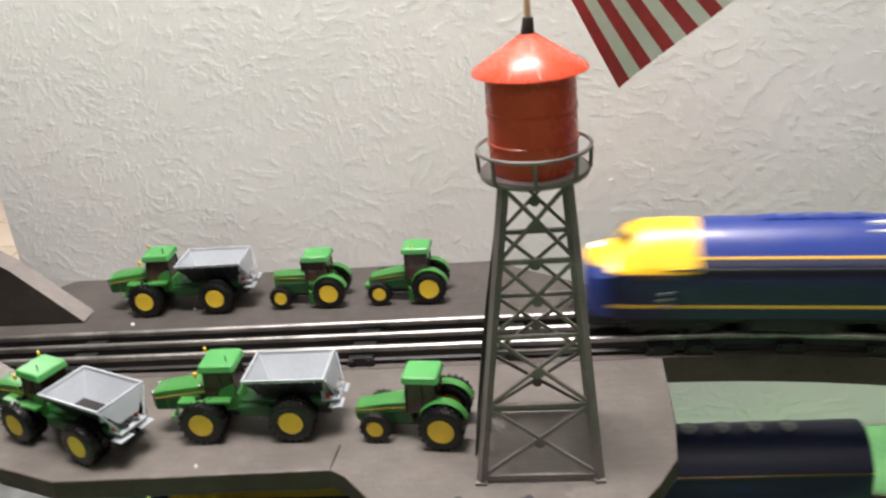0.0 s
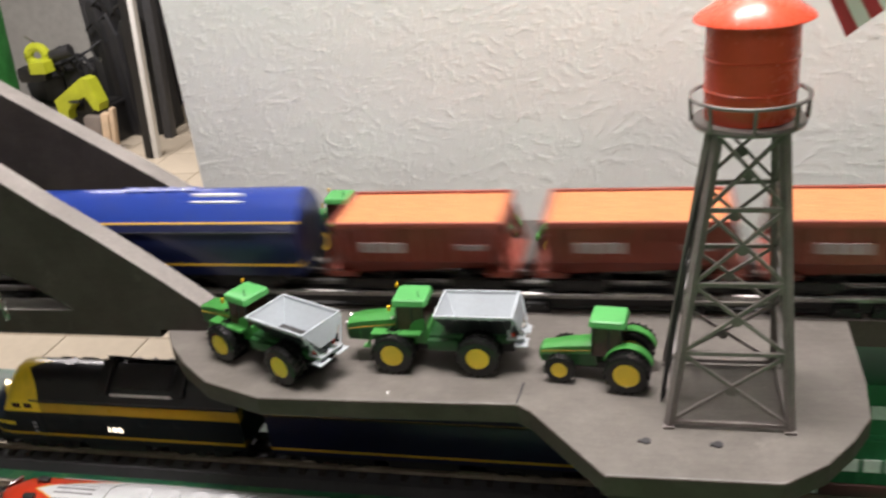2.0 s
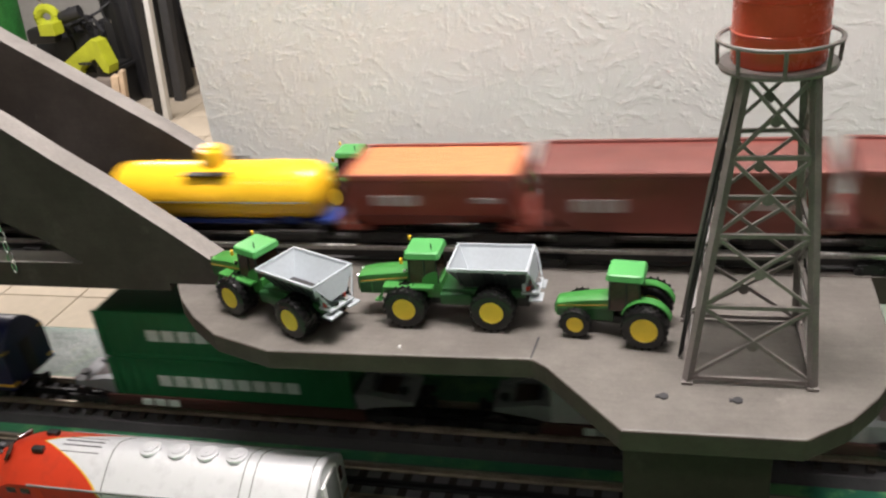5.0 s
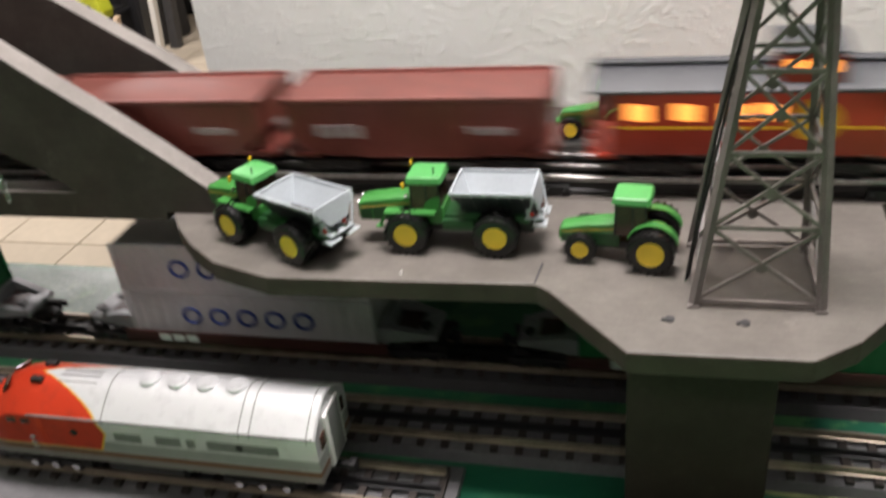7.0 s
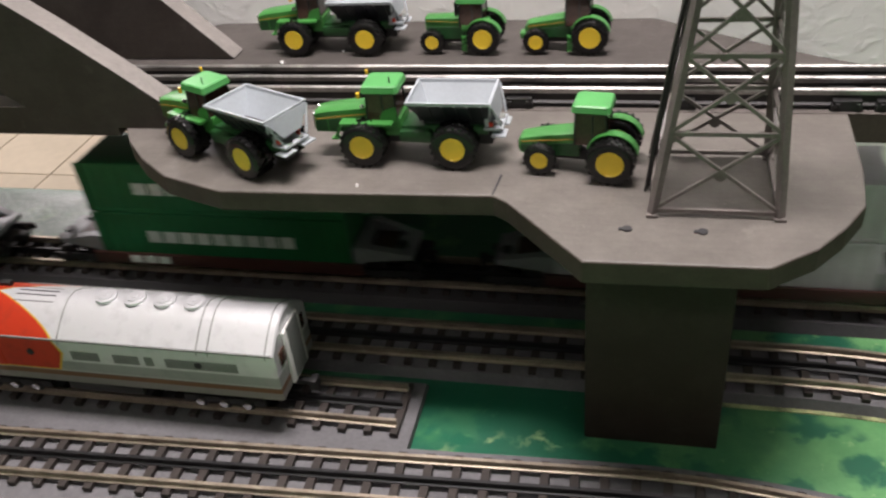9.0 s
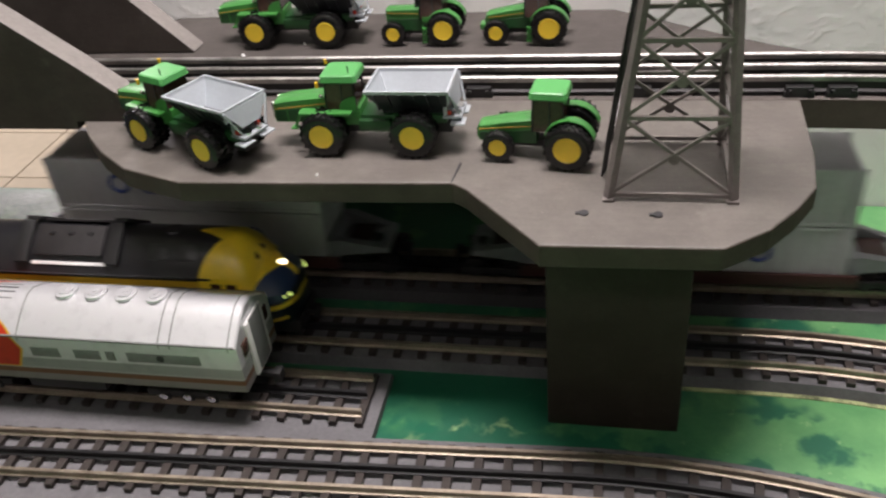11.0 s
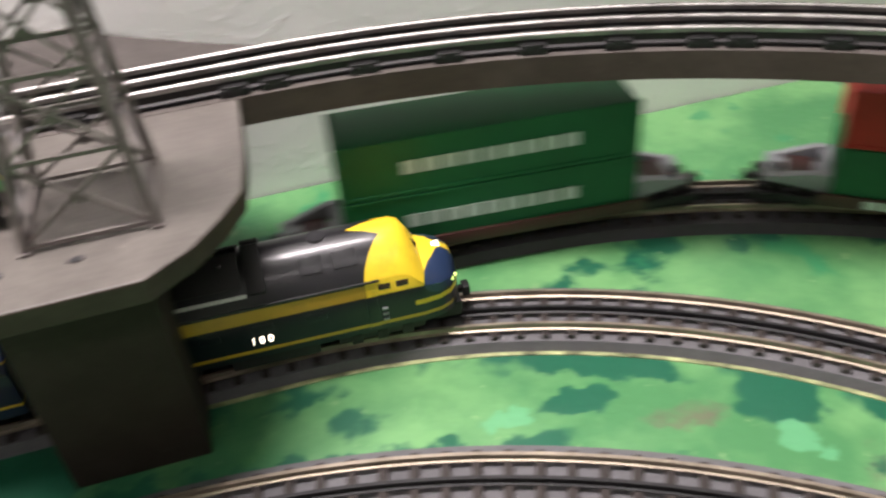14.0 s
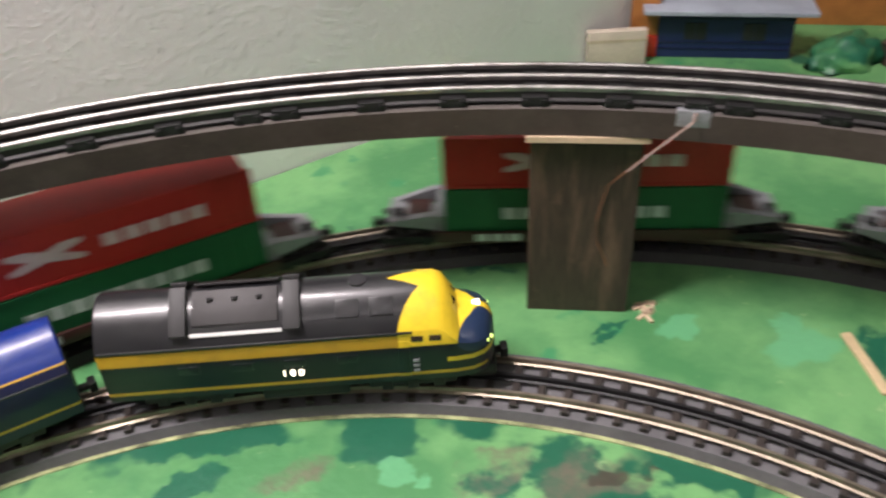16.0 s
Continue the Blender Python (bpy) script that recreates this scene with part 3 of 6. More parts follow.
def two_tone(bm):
    """Top faces take the first material, sawn sides the darker second."""
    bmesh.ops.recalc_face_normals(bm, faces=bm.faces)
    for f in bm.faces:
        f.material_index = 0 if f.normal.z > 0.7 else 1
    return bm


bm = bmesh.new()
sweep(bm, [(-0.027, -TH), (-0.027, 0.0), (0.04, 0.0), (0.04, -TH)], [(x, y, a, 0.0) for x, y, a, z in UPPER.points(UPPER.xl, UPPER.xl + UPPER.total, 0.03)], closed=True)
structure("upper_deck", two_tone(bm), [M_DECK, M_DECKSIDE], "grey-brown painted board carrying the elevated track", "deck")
bm = bmesh.new()
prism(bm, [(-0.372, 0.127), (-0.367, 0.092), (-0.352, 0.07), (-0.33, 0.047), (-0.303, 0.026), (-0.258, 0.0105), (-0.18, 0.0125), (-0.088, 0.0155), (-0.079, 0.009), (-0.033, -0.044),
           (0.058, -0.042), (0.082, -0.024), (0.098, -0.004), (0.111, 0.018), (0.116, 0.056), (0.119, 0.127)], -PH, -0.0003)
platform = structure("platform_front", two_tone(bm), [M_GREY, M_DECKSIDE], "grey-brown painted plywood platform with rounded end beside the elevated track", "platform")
edge = platform.modifiers.new("worn_edge", "BEVEL")
edge.width, edge.segments, edge.limit_method = 0.0012, 2, "ANGLE"
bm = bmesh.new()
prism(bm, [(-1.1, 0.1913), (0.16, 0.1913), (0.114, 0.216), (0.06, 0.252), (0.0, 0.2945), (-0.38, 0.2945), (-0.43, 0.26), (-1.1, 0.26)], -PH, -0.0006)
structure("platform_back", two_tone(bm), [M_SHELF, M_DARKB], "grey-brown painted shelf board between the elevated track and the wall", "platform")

bm = newbox(-0.0345, 0.051, 0.006, 0.12, ZT, -PH, 0.0015)
tagged(link("support_block", bm, M_PILLAR), "dark brown painted wooden block holding up the platform", "support", "supports", "structure")
bm = bmesh.new()
ang = math.atan2(-0.051, 0.06)
box(bm, -0.0395, 0.0395, 0, 0.019, ZT, -TH - 0.002, 0.001, m=pose(0.6075, -0.0535, 0, 0, 0, math.degrees(ang)))
support = tagged(link("support_board", bm, M_BOARD2), "dark brown upright board with raw sawn top under the deck", "support", "supports", "structure")
bm = newbox(-0.0425, 0.0425, -0.0095, 0.019, -0.0045, 0.0)
cap = part("sawn_top", bm, M_RAWWOOD, support, "pale raw sawn end grain", smooth=False)
cap.matrix_basis = pose(0.6075, -0.0535, -TH - 0.0005, 0, 0, math.degrees(ang))
for sx in (-1.3, -0.75):
    bm = newbox(sx - 0.01, sx + 0.01, 0.12, 0.18, ZT if sx > -1.0 else -1.0, -TH, 0.001)
    tagged(link("support_board", bm, M_PILLAR), "dark brown upright board under the elevated deck", "support", "supports", "structure")
for a in (2.2, 2.9, 3.6):
    x, y, h = UPPER.at(UPPER.xr + 0.725 * a)
    bm = newbox(-0.01, 0.01, -0.03, 0.03, ZT, -TH, 0.001, m=pose(x, y, 0, 0, 0, math.degrees(h)))
    tagged(link("support_board", bm, M_PILLAR), "dark brown upright board under the elevated deck", "support", "supports", "structure")


def bridge_side(name, y0, outline, label):
    """A sawn side board of the bridge: its face outline in x and z, and its thickness in y."""
    bm = bmesh.new()
    prism(bm, outline, 0, 0.019)
    bmesh.ops.transform(bm, matrix=Matrix(((1, 0, 0, 0), (0, 0, 1, y0), (0, 1, 0, 0), (0, 0, 0, 1))), verts=bm.verts)
    bm.normal_update()
    bmesh.ops.recalc_face_normals(bm, faces=bm.faces)
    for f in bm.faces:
        # upward faces get the paler tone, all others the dark brown
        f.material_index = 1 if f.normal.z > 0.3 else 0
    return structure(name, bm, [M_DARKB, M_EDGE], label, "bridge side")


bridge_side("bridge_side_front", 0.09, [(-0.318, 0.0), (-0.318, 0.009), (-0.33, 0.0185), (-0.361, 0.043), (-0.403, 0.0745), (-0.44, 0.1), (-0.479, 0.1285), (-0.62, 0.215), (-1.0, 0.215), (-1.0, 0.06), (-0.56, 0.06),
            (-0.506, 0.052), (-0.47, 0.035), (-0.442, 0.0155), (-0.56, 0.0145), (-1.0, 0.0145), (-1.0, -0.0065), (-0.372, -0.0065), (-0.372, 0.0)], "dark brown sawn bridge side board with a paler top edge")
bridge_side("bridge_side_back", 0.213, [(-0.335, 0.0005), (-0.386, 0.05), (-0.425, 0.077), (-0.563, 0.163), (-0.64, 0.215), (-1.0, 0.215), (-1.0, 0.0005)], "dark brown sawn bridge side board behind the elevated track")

# hanging chain on the bridge side
chain = thing("hanging_chain", "thin bright steel chain hanging on the bridge side", "chain")
for i in range(9):
    z = 0.083 - i * 0.0088
    bm = bmesh.new()
    path = [(0.0022 * math.cos(t), 0, 0.0052 * math.sin(t)) for t in (2 * math.pi * k / 12 for k in range(13))]
    tube(bm, path, 0.0007, 5)
    p = part("chain_link", bm, M_CHROME, chain)
    p.matrix_basis = pose(-0.5025 + 0.0006 * math.sin(i), 0.0865, z, 0, 0, 75 if i % 2 else -10)

# ---- tubular upper track ----
upper = tagged(thing("track_upper", "bright tubular three-rail track with black steel ties on the deck", "railway track", "railway tracks"), kind="structure")
TUBE = [(0.0022 * math.cos(t), -0.0022 + 0.0022 * math.sin(t)) for t in (math.pi * k / 8 for k in range(9))]
TUBE = [(0.0009, -0.005), (0.0009, -0.0095)][::-1] + TUBE + [(-0.0009, -0.005), (-0.0009, -0.0095)]
FOOT = [(0.0034, -0.0112), (0.0034, -0.0102), (0.0012, -0.009), (0.0012, -0.0045), (-0.0012, -0.0045), (-0.0012, -0.009), (-0.0034, -0.0102), (-0.0034, -0.0112)]
for off, nm in ((0.0182, "outer_rail"), (0.0, "centre_rail"), (-0.0182, "inner_rail")):
    bm = bmesh.new()
    sweep(bm, [(off + a, b) for a, b in TUBE], UPPER.points(UPPER.xl - 0.6, UPPER.xr + 0.725 * 2.1, 0.015))
    rail = part(nm, bm, M_STEEL, upper)
    bm = bmesh.new()
    sweep(bm, [(off + a, b) for a, b in FOOT], UPPER.points(UPPER.xl - 0.6, UPPER.xr + 0.725 * 2.1, 0.015))
    part("rail_foot", bm, M_CHASSIS, rail, "dark dirty rail foot")
spots = [-0.088, -0.3, -0.52, 0.018]
s = 0.118
while s < 1.6:
    spots += [s, s + 0.026] + [s + 0.086 + 0.0575 * k for k in range(4)]
    s += 0.312
for s in spots:
    x, y, a = UPPER.at(s)
    bm = newbox(-0.0095, 0.0095, -0.0245, 0.0245, -ZU, -ZU + 0.0042, 0.0008)
    for off in (0.0182, 0, -0.0182):
        box(bm, -0.0085, 0.0085, off - 0.0062, off + 0.0062, -ZU + 0.0035, -ZU + 0.0072, 0.0006)
        for px in (-0.006, 0.006):
            cyl(bm, (px, off - 0.0072, -ZU + 0.0048), (0, 0, 1), 0.0014, 0.002, 8)
    tie = part("steel_tie", bm, M_BLACK, upper, smooth=False)
    tie.matrix_basis = pose(x, y, ZU, 0, 0, math.degrees(a))


# ---- rolling stock ----
def shell(w, zb, ze, zt, k=9, bend=2.0):
    """Half-round-roofed cross-section from one sill over the roof to the other."""
    pts = [(-w, zb), (-w, zb + (ze - zb) * 0.5)]
    for i in range(k + 3):
        q = math.sin(math.pi / 2 * (2 * i / (k + 2) - 1))
        pts.append((w * q, ze + (zt - ze) * (1 - abs(q) ** bend)))
    return pts + [(w, zb + (ze - zb) * 0.5), (w, zb)]


def wheelset_bogie(parent, x, wheels=2, gap=0.03, r=0.0085, name="bogie", frame_mat=None, bright=False):
    """A sprung truck: side frames, springs, axles and wheels, standing on rails at z = 0."""
    bm = newbox(x - gap * 0.75, x + gap * 0.75, -0.009, 0.009, r + 0.001, r + 0.006, 0.001)
    for y in (-0.0215, 0.0215):
        box(bm, x - gap * 0.85, x + gap * 0.85, y - 0.0016, y + 0.0016, r - 0.002, r + 0.004, 0.0008)
        for q in range(wheels):
            wx = x + gap * (q / (wheels - 1) - 0.5)
            box(bm, wx - 0.004, wx + 0.004, y - 0.0026, y + 0.0026, r - 0.0045, r + 0.0035, 0.0008)
        cyl(bm, (x, y, r - 0.001), (0, 0, 1), 0.003, 0.006, 8)
    truck = part(name, bm, frame_mat or M_CHASSIS, parent)
    for q in range(wheels):
        wx = x + gap * (q / (wheels - 1) - 0.5)
        if bright:
            for y in (-0.0245, 0.0245):
                part("axle_cap", newcyl((wx, y, r - 0.0005), (0, 1, 0), 0.0032, 0.0016, 12, bevel=0.0004), M_CHROME, truck, "bright chrome axle cap")
        bm = bmesh.new()
        for y in (-0.0155, 0.0155):
            cyl(bm, (wx, y, r), (0, 1, 0), r, 0.004, 18, bevel=0.0004)
        rod(bm, (wx, -0.02, r), (wx, 0.02, r), 0.0015)
        part("wheel", bm, M_CHROME if bright else M_CHASSIS, truck)
    return truck


def coupler(parent, x, sign):
    bm = bmesh.new()
    bar(bm, (x - sign * 0.004, 0, 0.0125), (x + sign * 0.008, 0, 0.0125), 0.004, 0.004)
    box(bm, x + sign * 0.007, x + sign * 0.0125, -0.0045, 0.0045, 0.008, 0.0165, 0.001)
    part("coupler", bm, M_BLACK, parent)


def diesel(name, label, length, paint, cab=True, w=0.0295, top=0.08, roofkit="fans", number=False, lit=True, group="", chrome=False, lamp=None, bend=2.0, ze=0.0565):
    """A streamlined toy diesel, nose toward +x, wheels on z = 0, centred on its length."""
    loco = thing(name, label, "locomotive", group)
    h = length / 2
    zb = 0.0175
    secs = []
    if cab:
        # x back from the nose tip, half width, sill, eave, crown
        prof = [(0.0, 0.34, 0.022, 0.036, 0.0455), (0.003, 0.62, 0.0185, 0.042, 0.0525), (0.008, 0.82, 0.0175, 0.045, 0.0568), (0.016, 0.95, zb, 0.0462, 0.0592),
                (0.0245, 0.985, zb, 0.0475, 0.0605), (0.027, 1.0, zb, 0.0505, 0.068), (0.034, 1.0, zb, ze - 0.003, top - 0.0035), (0.04, 1.0, zb, ze, top - 0.0005), (0.055, 1.0, zb, ze, top)]
        for dx, kw, b, e, t in prof:
            secs.append([(h - dx, y, z) for y, z in shell(w * kw, b, min(e, ze), min(t, top), bend=bend)])
    else:
        secs.append([(h, y, z) for y, z in shell(w * 0.975, zb, ze - 0.001, top - 0.001, bend=bend)])
        secs.append([(h - 0.0012, y, z) for y, z in shell(w, zb, ze, top, bend=bend)])
    for q in range(1, 6):
        secs.append([(h - 0.055 - (length - 0.0565) * q / 6, y, z) for y, z in shell(w, zb, ze, top, bend=bend)])
    secs.append([(-h + 0.0012, y, z) for y, z in shell(w, zb, ze, top, bend=bend)])
    secs.append([(-h, y, z) for y, z in shell(w * 0.975, zb, ze - 0.001, top - 0.001, bend=bend)])
    bm = bmesh.new()
    rings(bm, secs)
    part("body", bm, paint, loco)
    for sgn in (1, -1):
        part("eave_strip", newbox(-h + 0.0015, h - (0.056 if cab else 0.0015), sgn * (w - 0.0008), sgn * (w + 0.0006), ze - 0.0006, ze + 0.0008, 0.0003), M_SILVERDK if chrome else M_ROOFBLK, loco)
    bm = newbox(-h + 0.01, h - (0.02 if cab else 0.01), -w * 0.8, w * 0.8, 0.011, 0.018, 0.001)
    box(bm, -0.03, 0.03, -w * 0.93, w * 0.93, 0.007, 0.0178, 0.002)
    part("fuel_tank", bm, M_CHASSIS, loco)
    for x in (h - 0.058, -h + 0.05):
        wheelset_bogie(loco, x, 2 if not cab else 3, 0.036, bright=chrome)
    coupler(loco, h - (0.002 if cab else 0.0), 1)
    coupler(loco, -h, -1)
    # roof equipment
    if roofkit == "fans":
        for q in range(4):
            x = h - 0.145 - q * 0.0225
            bm = newcyl((x, 0, top - 0.0002), (0, 0, 1), 0.0078, 0.0022, 22, bevel=0.0006)
            cyl(bm, (x, 0, top + 0.0013), (0, 0, 1), 0.0052, 0.0012, 16)
            cyl(bm, (x, 0, top + 0.002), (0, 0, 1), 0.002, 0.001, 10)
            part("roof_fan", bm, paint, loco)
        for x in (-h + 0.006, -h + 0.047, -h + 0.055, -h + 0.16):
            bm = bmesh.new()
            rings(bm, [[(x + d, y * 1.004, z + 0.0003) for y, z in shell(w, ze - 0.004, ze, top, bend=bend)] for d in (-0.0004, 0.0004)])
            part("roof_seam", bm, M_SILVERDK, loco)
    elif roofkit == "slats":
        for q in range(4):
            x = 0.012 - q * 0.017
            part("roof_vent", newbox(x - 0.006, x + 0.006, -0.0045, 0.0045, top - 0.002, top + 0.001, 0.0006), paint, loco)
        for y in (0.008, 0.0135):
            part("roof_rail", newbox(-0.085, -0.045, y - 0.001, y + 0.001, top - 0.006, top - 0.0006 - (0.004 if y > 0.01 else 0), 0.0003), M_WHITEP, loco)
    elif roofkit == "vents":
        for q in range(4):
            x = -0.008 - q * 0.024
            bm = newcyl((x, 0, top + 0.0002), (0, 0, 1), 0.0062, 0.0024, 18, bevel=0.0005)
            cyl(bm, (x, 0, top + 0.0016), (0, 0, 1), 0.0035, 0.001, 14)
            part("roof_vent", bm, M_WELL, loco, "pale grey roof fan")
    elif roofkit == "hatches":
        for x in (-h + 0.056, -h + 0.13):
            for sgn in (1, -1):
                bm = newbox(-0.0055, 0.0055, -0.0165, 0.0165, -0.0006, 0.0024, 0.0005)
                p = part("roof_hatch_strap", bm, M_BLACK, loco)
                p.matrix_basis = pose(x, sgn * 0.0145, top - 0.0053, -sgn * 37, 0, 0)
        for sgn in (1, -1):
            bm = newbox(-0.028, 0.028, -0.012, 0.012, -0.0006, 0.001, 0.0006)
            p = part("radiator_panel", bm, M_CHASSIS, loco)
            p.matrix_basis = pose(-h + 0.093, sgn * 0.013, top - 0.0043, -sgn * 35, 0, 0)
            # sill in white: the highlight along the panel's lower edge, put into its colour
            bm = newbox(-0.03, 0.03, -0.0012, 0.0012, -0.0006, 0.001, 0.0003)
            p = part("radiator_sill_glint", bm, M_WHITEP, loco)
            p.matrix_basis = pose(-h + 0.093, sgn * 0.0252, top - 0.0168, -sgn * 54, 0, 0)
        for q in range(3):
            part("exhaust_stack", newcyl((-h + 0.077 + q * 0.016, -0.009, top - 0.0012), (0, 0, 1), 0.0022, 0.003, 10), M_BLACK, loco)
        for q in range(2):
            bm = newbox(-0.0075, 0.0075, -0.006, 0.006, -0.0004, 0.0008, 0.0004)
            p = part("roof_panel", bm, M_ROOFBLK, loco)
            p.matrix_basis = pose(h - 0.075 - q * 0.022, -0.018, top - 0.0088, 44, 0, 0)
        part("roof_fan", newcyl((h - 0.09, 0.0, top - 0.0004), (0, 0, 1), 0.0062, 0.0016, 18), M_ROOFBLK, loco)
    if not cab:
        for sgn in (1, -1):
            part("end_door", newbox(sgn * h - 0.0006, sgn * h + 0.0008, -0.007, 0.007, 0.02, 0.056, 0.0005), M_BLACK, loco)
        return loco
    # windscreen, cab windows, lamps, steps
    for sgn in (1, -1):
        bm = newbox(-0.0012, 0.0012, -0.006, 0.006, -0.0038, 0.0038, 0.0008)
        p = part("windscreen", bm, M_CABGLASS, loco)
        p.matrix_basis = pose(h - 0.0302, sgn * 0.0095, 0.0678, 0, -38, sgn * 24)
        for x in (h - 0.041, h - 0.053):
            part("cab_window", newbox(x - 0.0042, x + 0.0042, sgn * (w - 0.0009), sgn * (w + 0.0003), ze - 0.0085, ze - 0.0032, 0.0008), M_CABGLASS, loco)
        part("cab_door", newbox(h - 0.0665, h - 0.0585, sgn * (w - 0.001), sgn * (w + 0.0004), 0.02, 0.0535, 0.0006), paint, loco)
        for z in (0.027, 0.0315, 0.036):
            part("step", newbox(h - 0.0565, h - 0.0525, sgn * (w - 0.0005), sgn * (w + 0.0012), z - 0.0008, z + 0.0008), M_WELL, loco)
        if roofkit == "fans":
            for a, b in ((0.447, 0.526), (0.565, 0.637), (0.652, 0.676), (0.708, 0.9)):
                part("side_panel", newbox(h - b * length, h - a * length, sgn * (w - 0.001), sgn * (w + 0.0003), 0.0395, 0.0475, 0.0004), M_SILVERDK, loco)
            for q in (0.33, 0.797):
                part("porthole", newcyl((h - q * length, sgn * w, 0.044), (0, 1, 0), 0.0028, 0.0014, 14), M_BLACK, loco)
            part("horn", newbox(h - 0.062, h - 0.053, sgn * 0.0065, sgn * 0.0115, top - 0.003, top + 0.0008, 0.0008), M_BLACK, loco)
            for q in (0, 1):
                part("roof_grille", newbox(h - 0.106, h - 0.074, sgn * (0.002 + 0.005 * q), sgn * (0.0026 + 0.005 * q), top - 0.004, top - 0.0004 - 0.0018 * q), M_CHASSIS, loco)
        else:
            for q in range(4):
                x = h - 0.1 - q * 0.035
                part("side_louvre", newbox(x - 0.007, x + 0.007, sgn * (w - 0.001), sgn * (w + 0.0003), 0.0375, 0.0445, 0.0004), paint, loco)
    part("headlight", newcyl((h - 0.0115, 0, 0.0575), (1, 0, 0.25), 0.0022, 0.005, 16, bevel=0.0004), lamp or M_CHASSIS, loco)
    bm = newbox(h - 0.02, h + 0.001, -0.02, 0.02, 0.0055, 0.0185, 0.003)
    part("pilot", bm, M_CHASSIS, loco)
    if number:
        for sgn in (1, -1):
            part("number_board", newbox(h - 0.0105, h - 0.0045, sgn * (w * 0.72), sgn * (w * 0.745), 0.041, 0.0432), M_BOARDLT, loco)
            part("marker_lamp", newcyl((h - 0.0028, sgn * w * 0.6, 0.042), (0.7, sgn * 0.7, 0), 0.0013, 0.002, 10), M_BOARDLT, loco)
            cu = bpy.data.curves.new("side_number", "FONT")
            cu.body, cu.size, cu.extrude, cu.align_x = "100", 0.0078, 0.0003, "CENTER"
            cu.space_character = 1.45
            cu.materials.append(M_NUM)
            tx = new("side_number", cu)
            tx.parent = loco
            tx.matrix_basis = pose(-0.006, -sgn * (w + 0.0006), 0.0302, 90, 0, 0 if sgn > 0 else 180)
    return loco


def put_text_bar(parent, x0, x1, y, z0, z1, mat, count, name="lettering_bar"):
    """Illegible lettering: short plain bars in a row on a side at y."""
    step = (x1 - x0) / count
    bm = bmesh.new()
    for q in range(count):
        box(bm, x0 + q * step + step * 0.1, x0 + (q + 1) * step - step * 0.12, y - 0.0003, y + 0.0003, z0, z1)
    part(name, bm, mat, parent, smooth=False)


def ore_car():
    car = thing("ore_car", "brown-red open hopper car heaped with orange load", "freight car", "ore cars of the upper train")
    L, w = 0.0615, 0.03
    outer = lambda x, k: [(x, -w * k, 0.018), (x, -w, 0.03), (x, -w, 0.058), (x, w, 0.058), (x, w, 0.03), (x, w * k, 0.018)]
    bm = bmesh.new()
    rings(bm, [outer(-L + 0.012, 0.5), outer(-L + 0.004, 0.7), outer(-L, 0.8)][::-1] + [outer(L, 0.8), outer(L - 0.004, 0.7), outer(L - 0.012, 0.5)])
    part("hopper_body", bm, M_ORE, car)
    bm = bmesh.new()
    for y in (-w, w):
        box(bm, -L - 0.001, L + 0.001, y - 0.0015, y + 0.0015, 0.0555, 0.0605, 0.0005)
    for x in (-L, L):
        box(bm, x - 0.0015, x + 0.0015, -w, w, 0.0555, 0.0605, 0.0005)
    part("rim", bm, M_ORE, car)
    for q in range(9):
        x = -L + 0.006 + q * (2 * L - 0.012) / 8
        for y in (-w, w):
            part("side_rib", newbox(x - 0.001, x + 0.001, y - 0.0017, y + 0.0017, 0.03, 0.057, 0.0004), M_ORE, car)
    bm = bmesh.new()
    rows = []
    for i in range(15):
        x = -L + 0.002 + (2 * L - 0.004) * i / 14
        rows.append([(x, -w + 0.002 + (2 * w - 0.004) * j / 8, 0.0594 + 0.0006 * noise.noise((x * 160, j * 1.3, 2)) - 0.0005 * abs(j - 4) / 4) for j in range(9)])
    rings(bm, rows, caps=False, closed=False)
    part("load", bm, M_ORELOAD, car, "orange granular load")
    for sgn in (1, -1):
        put_text_bar(car, -0.05, -0.03, sgn * (w + 0.0018), 0.04, 0.044, M_WHITEMARK, 5)
        put_text_bar(car, 0.008, 0.042, sgn * (w + 0.0018), 0.038, 0.0455, M_WHITEMARK, 4)
        bm = newbox(sgn * (L - 0.012), sgn * (L + 0.0095), -w * 0.96, w * 0.96, 0.0165, 0.0215, 0.001)
        part("end_platform", bm, M_ORE, car)
        for y in (-w * 0.93, w * 0.93):
            bm = bmesh.new()
            bar(bm, (sgn * (L + 0.0085), y, 0.02), (sgn * L, y, 0.05), 0.003, 0.003)
            bar(bm, (sgn * (L + 0.0085), y, 0.0205), (sgn * (L - 0.002), y, 0.032), 0.002, 0.002)
            part("end_brace", bm, M_ORE, car)
        part("brake_wheel", newcyl((sgn * (L + 0.006), 0.012, 0.046), (1, 0, 0), 0.0045, 0.0012, 12), M_CHASSIS, car)
        wheelset_bogie(car, sgn * 0.042, 2, 0.026)
        coupler(car, sgn * (L + 0.0065), sgn)
    return car


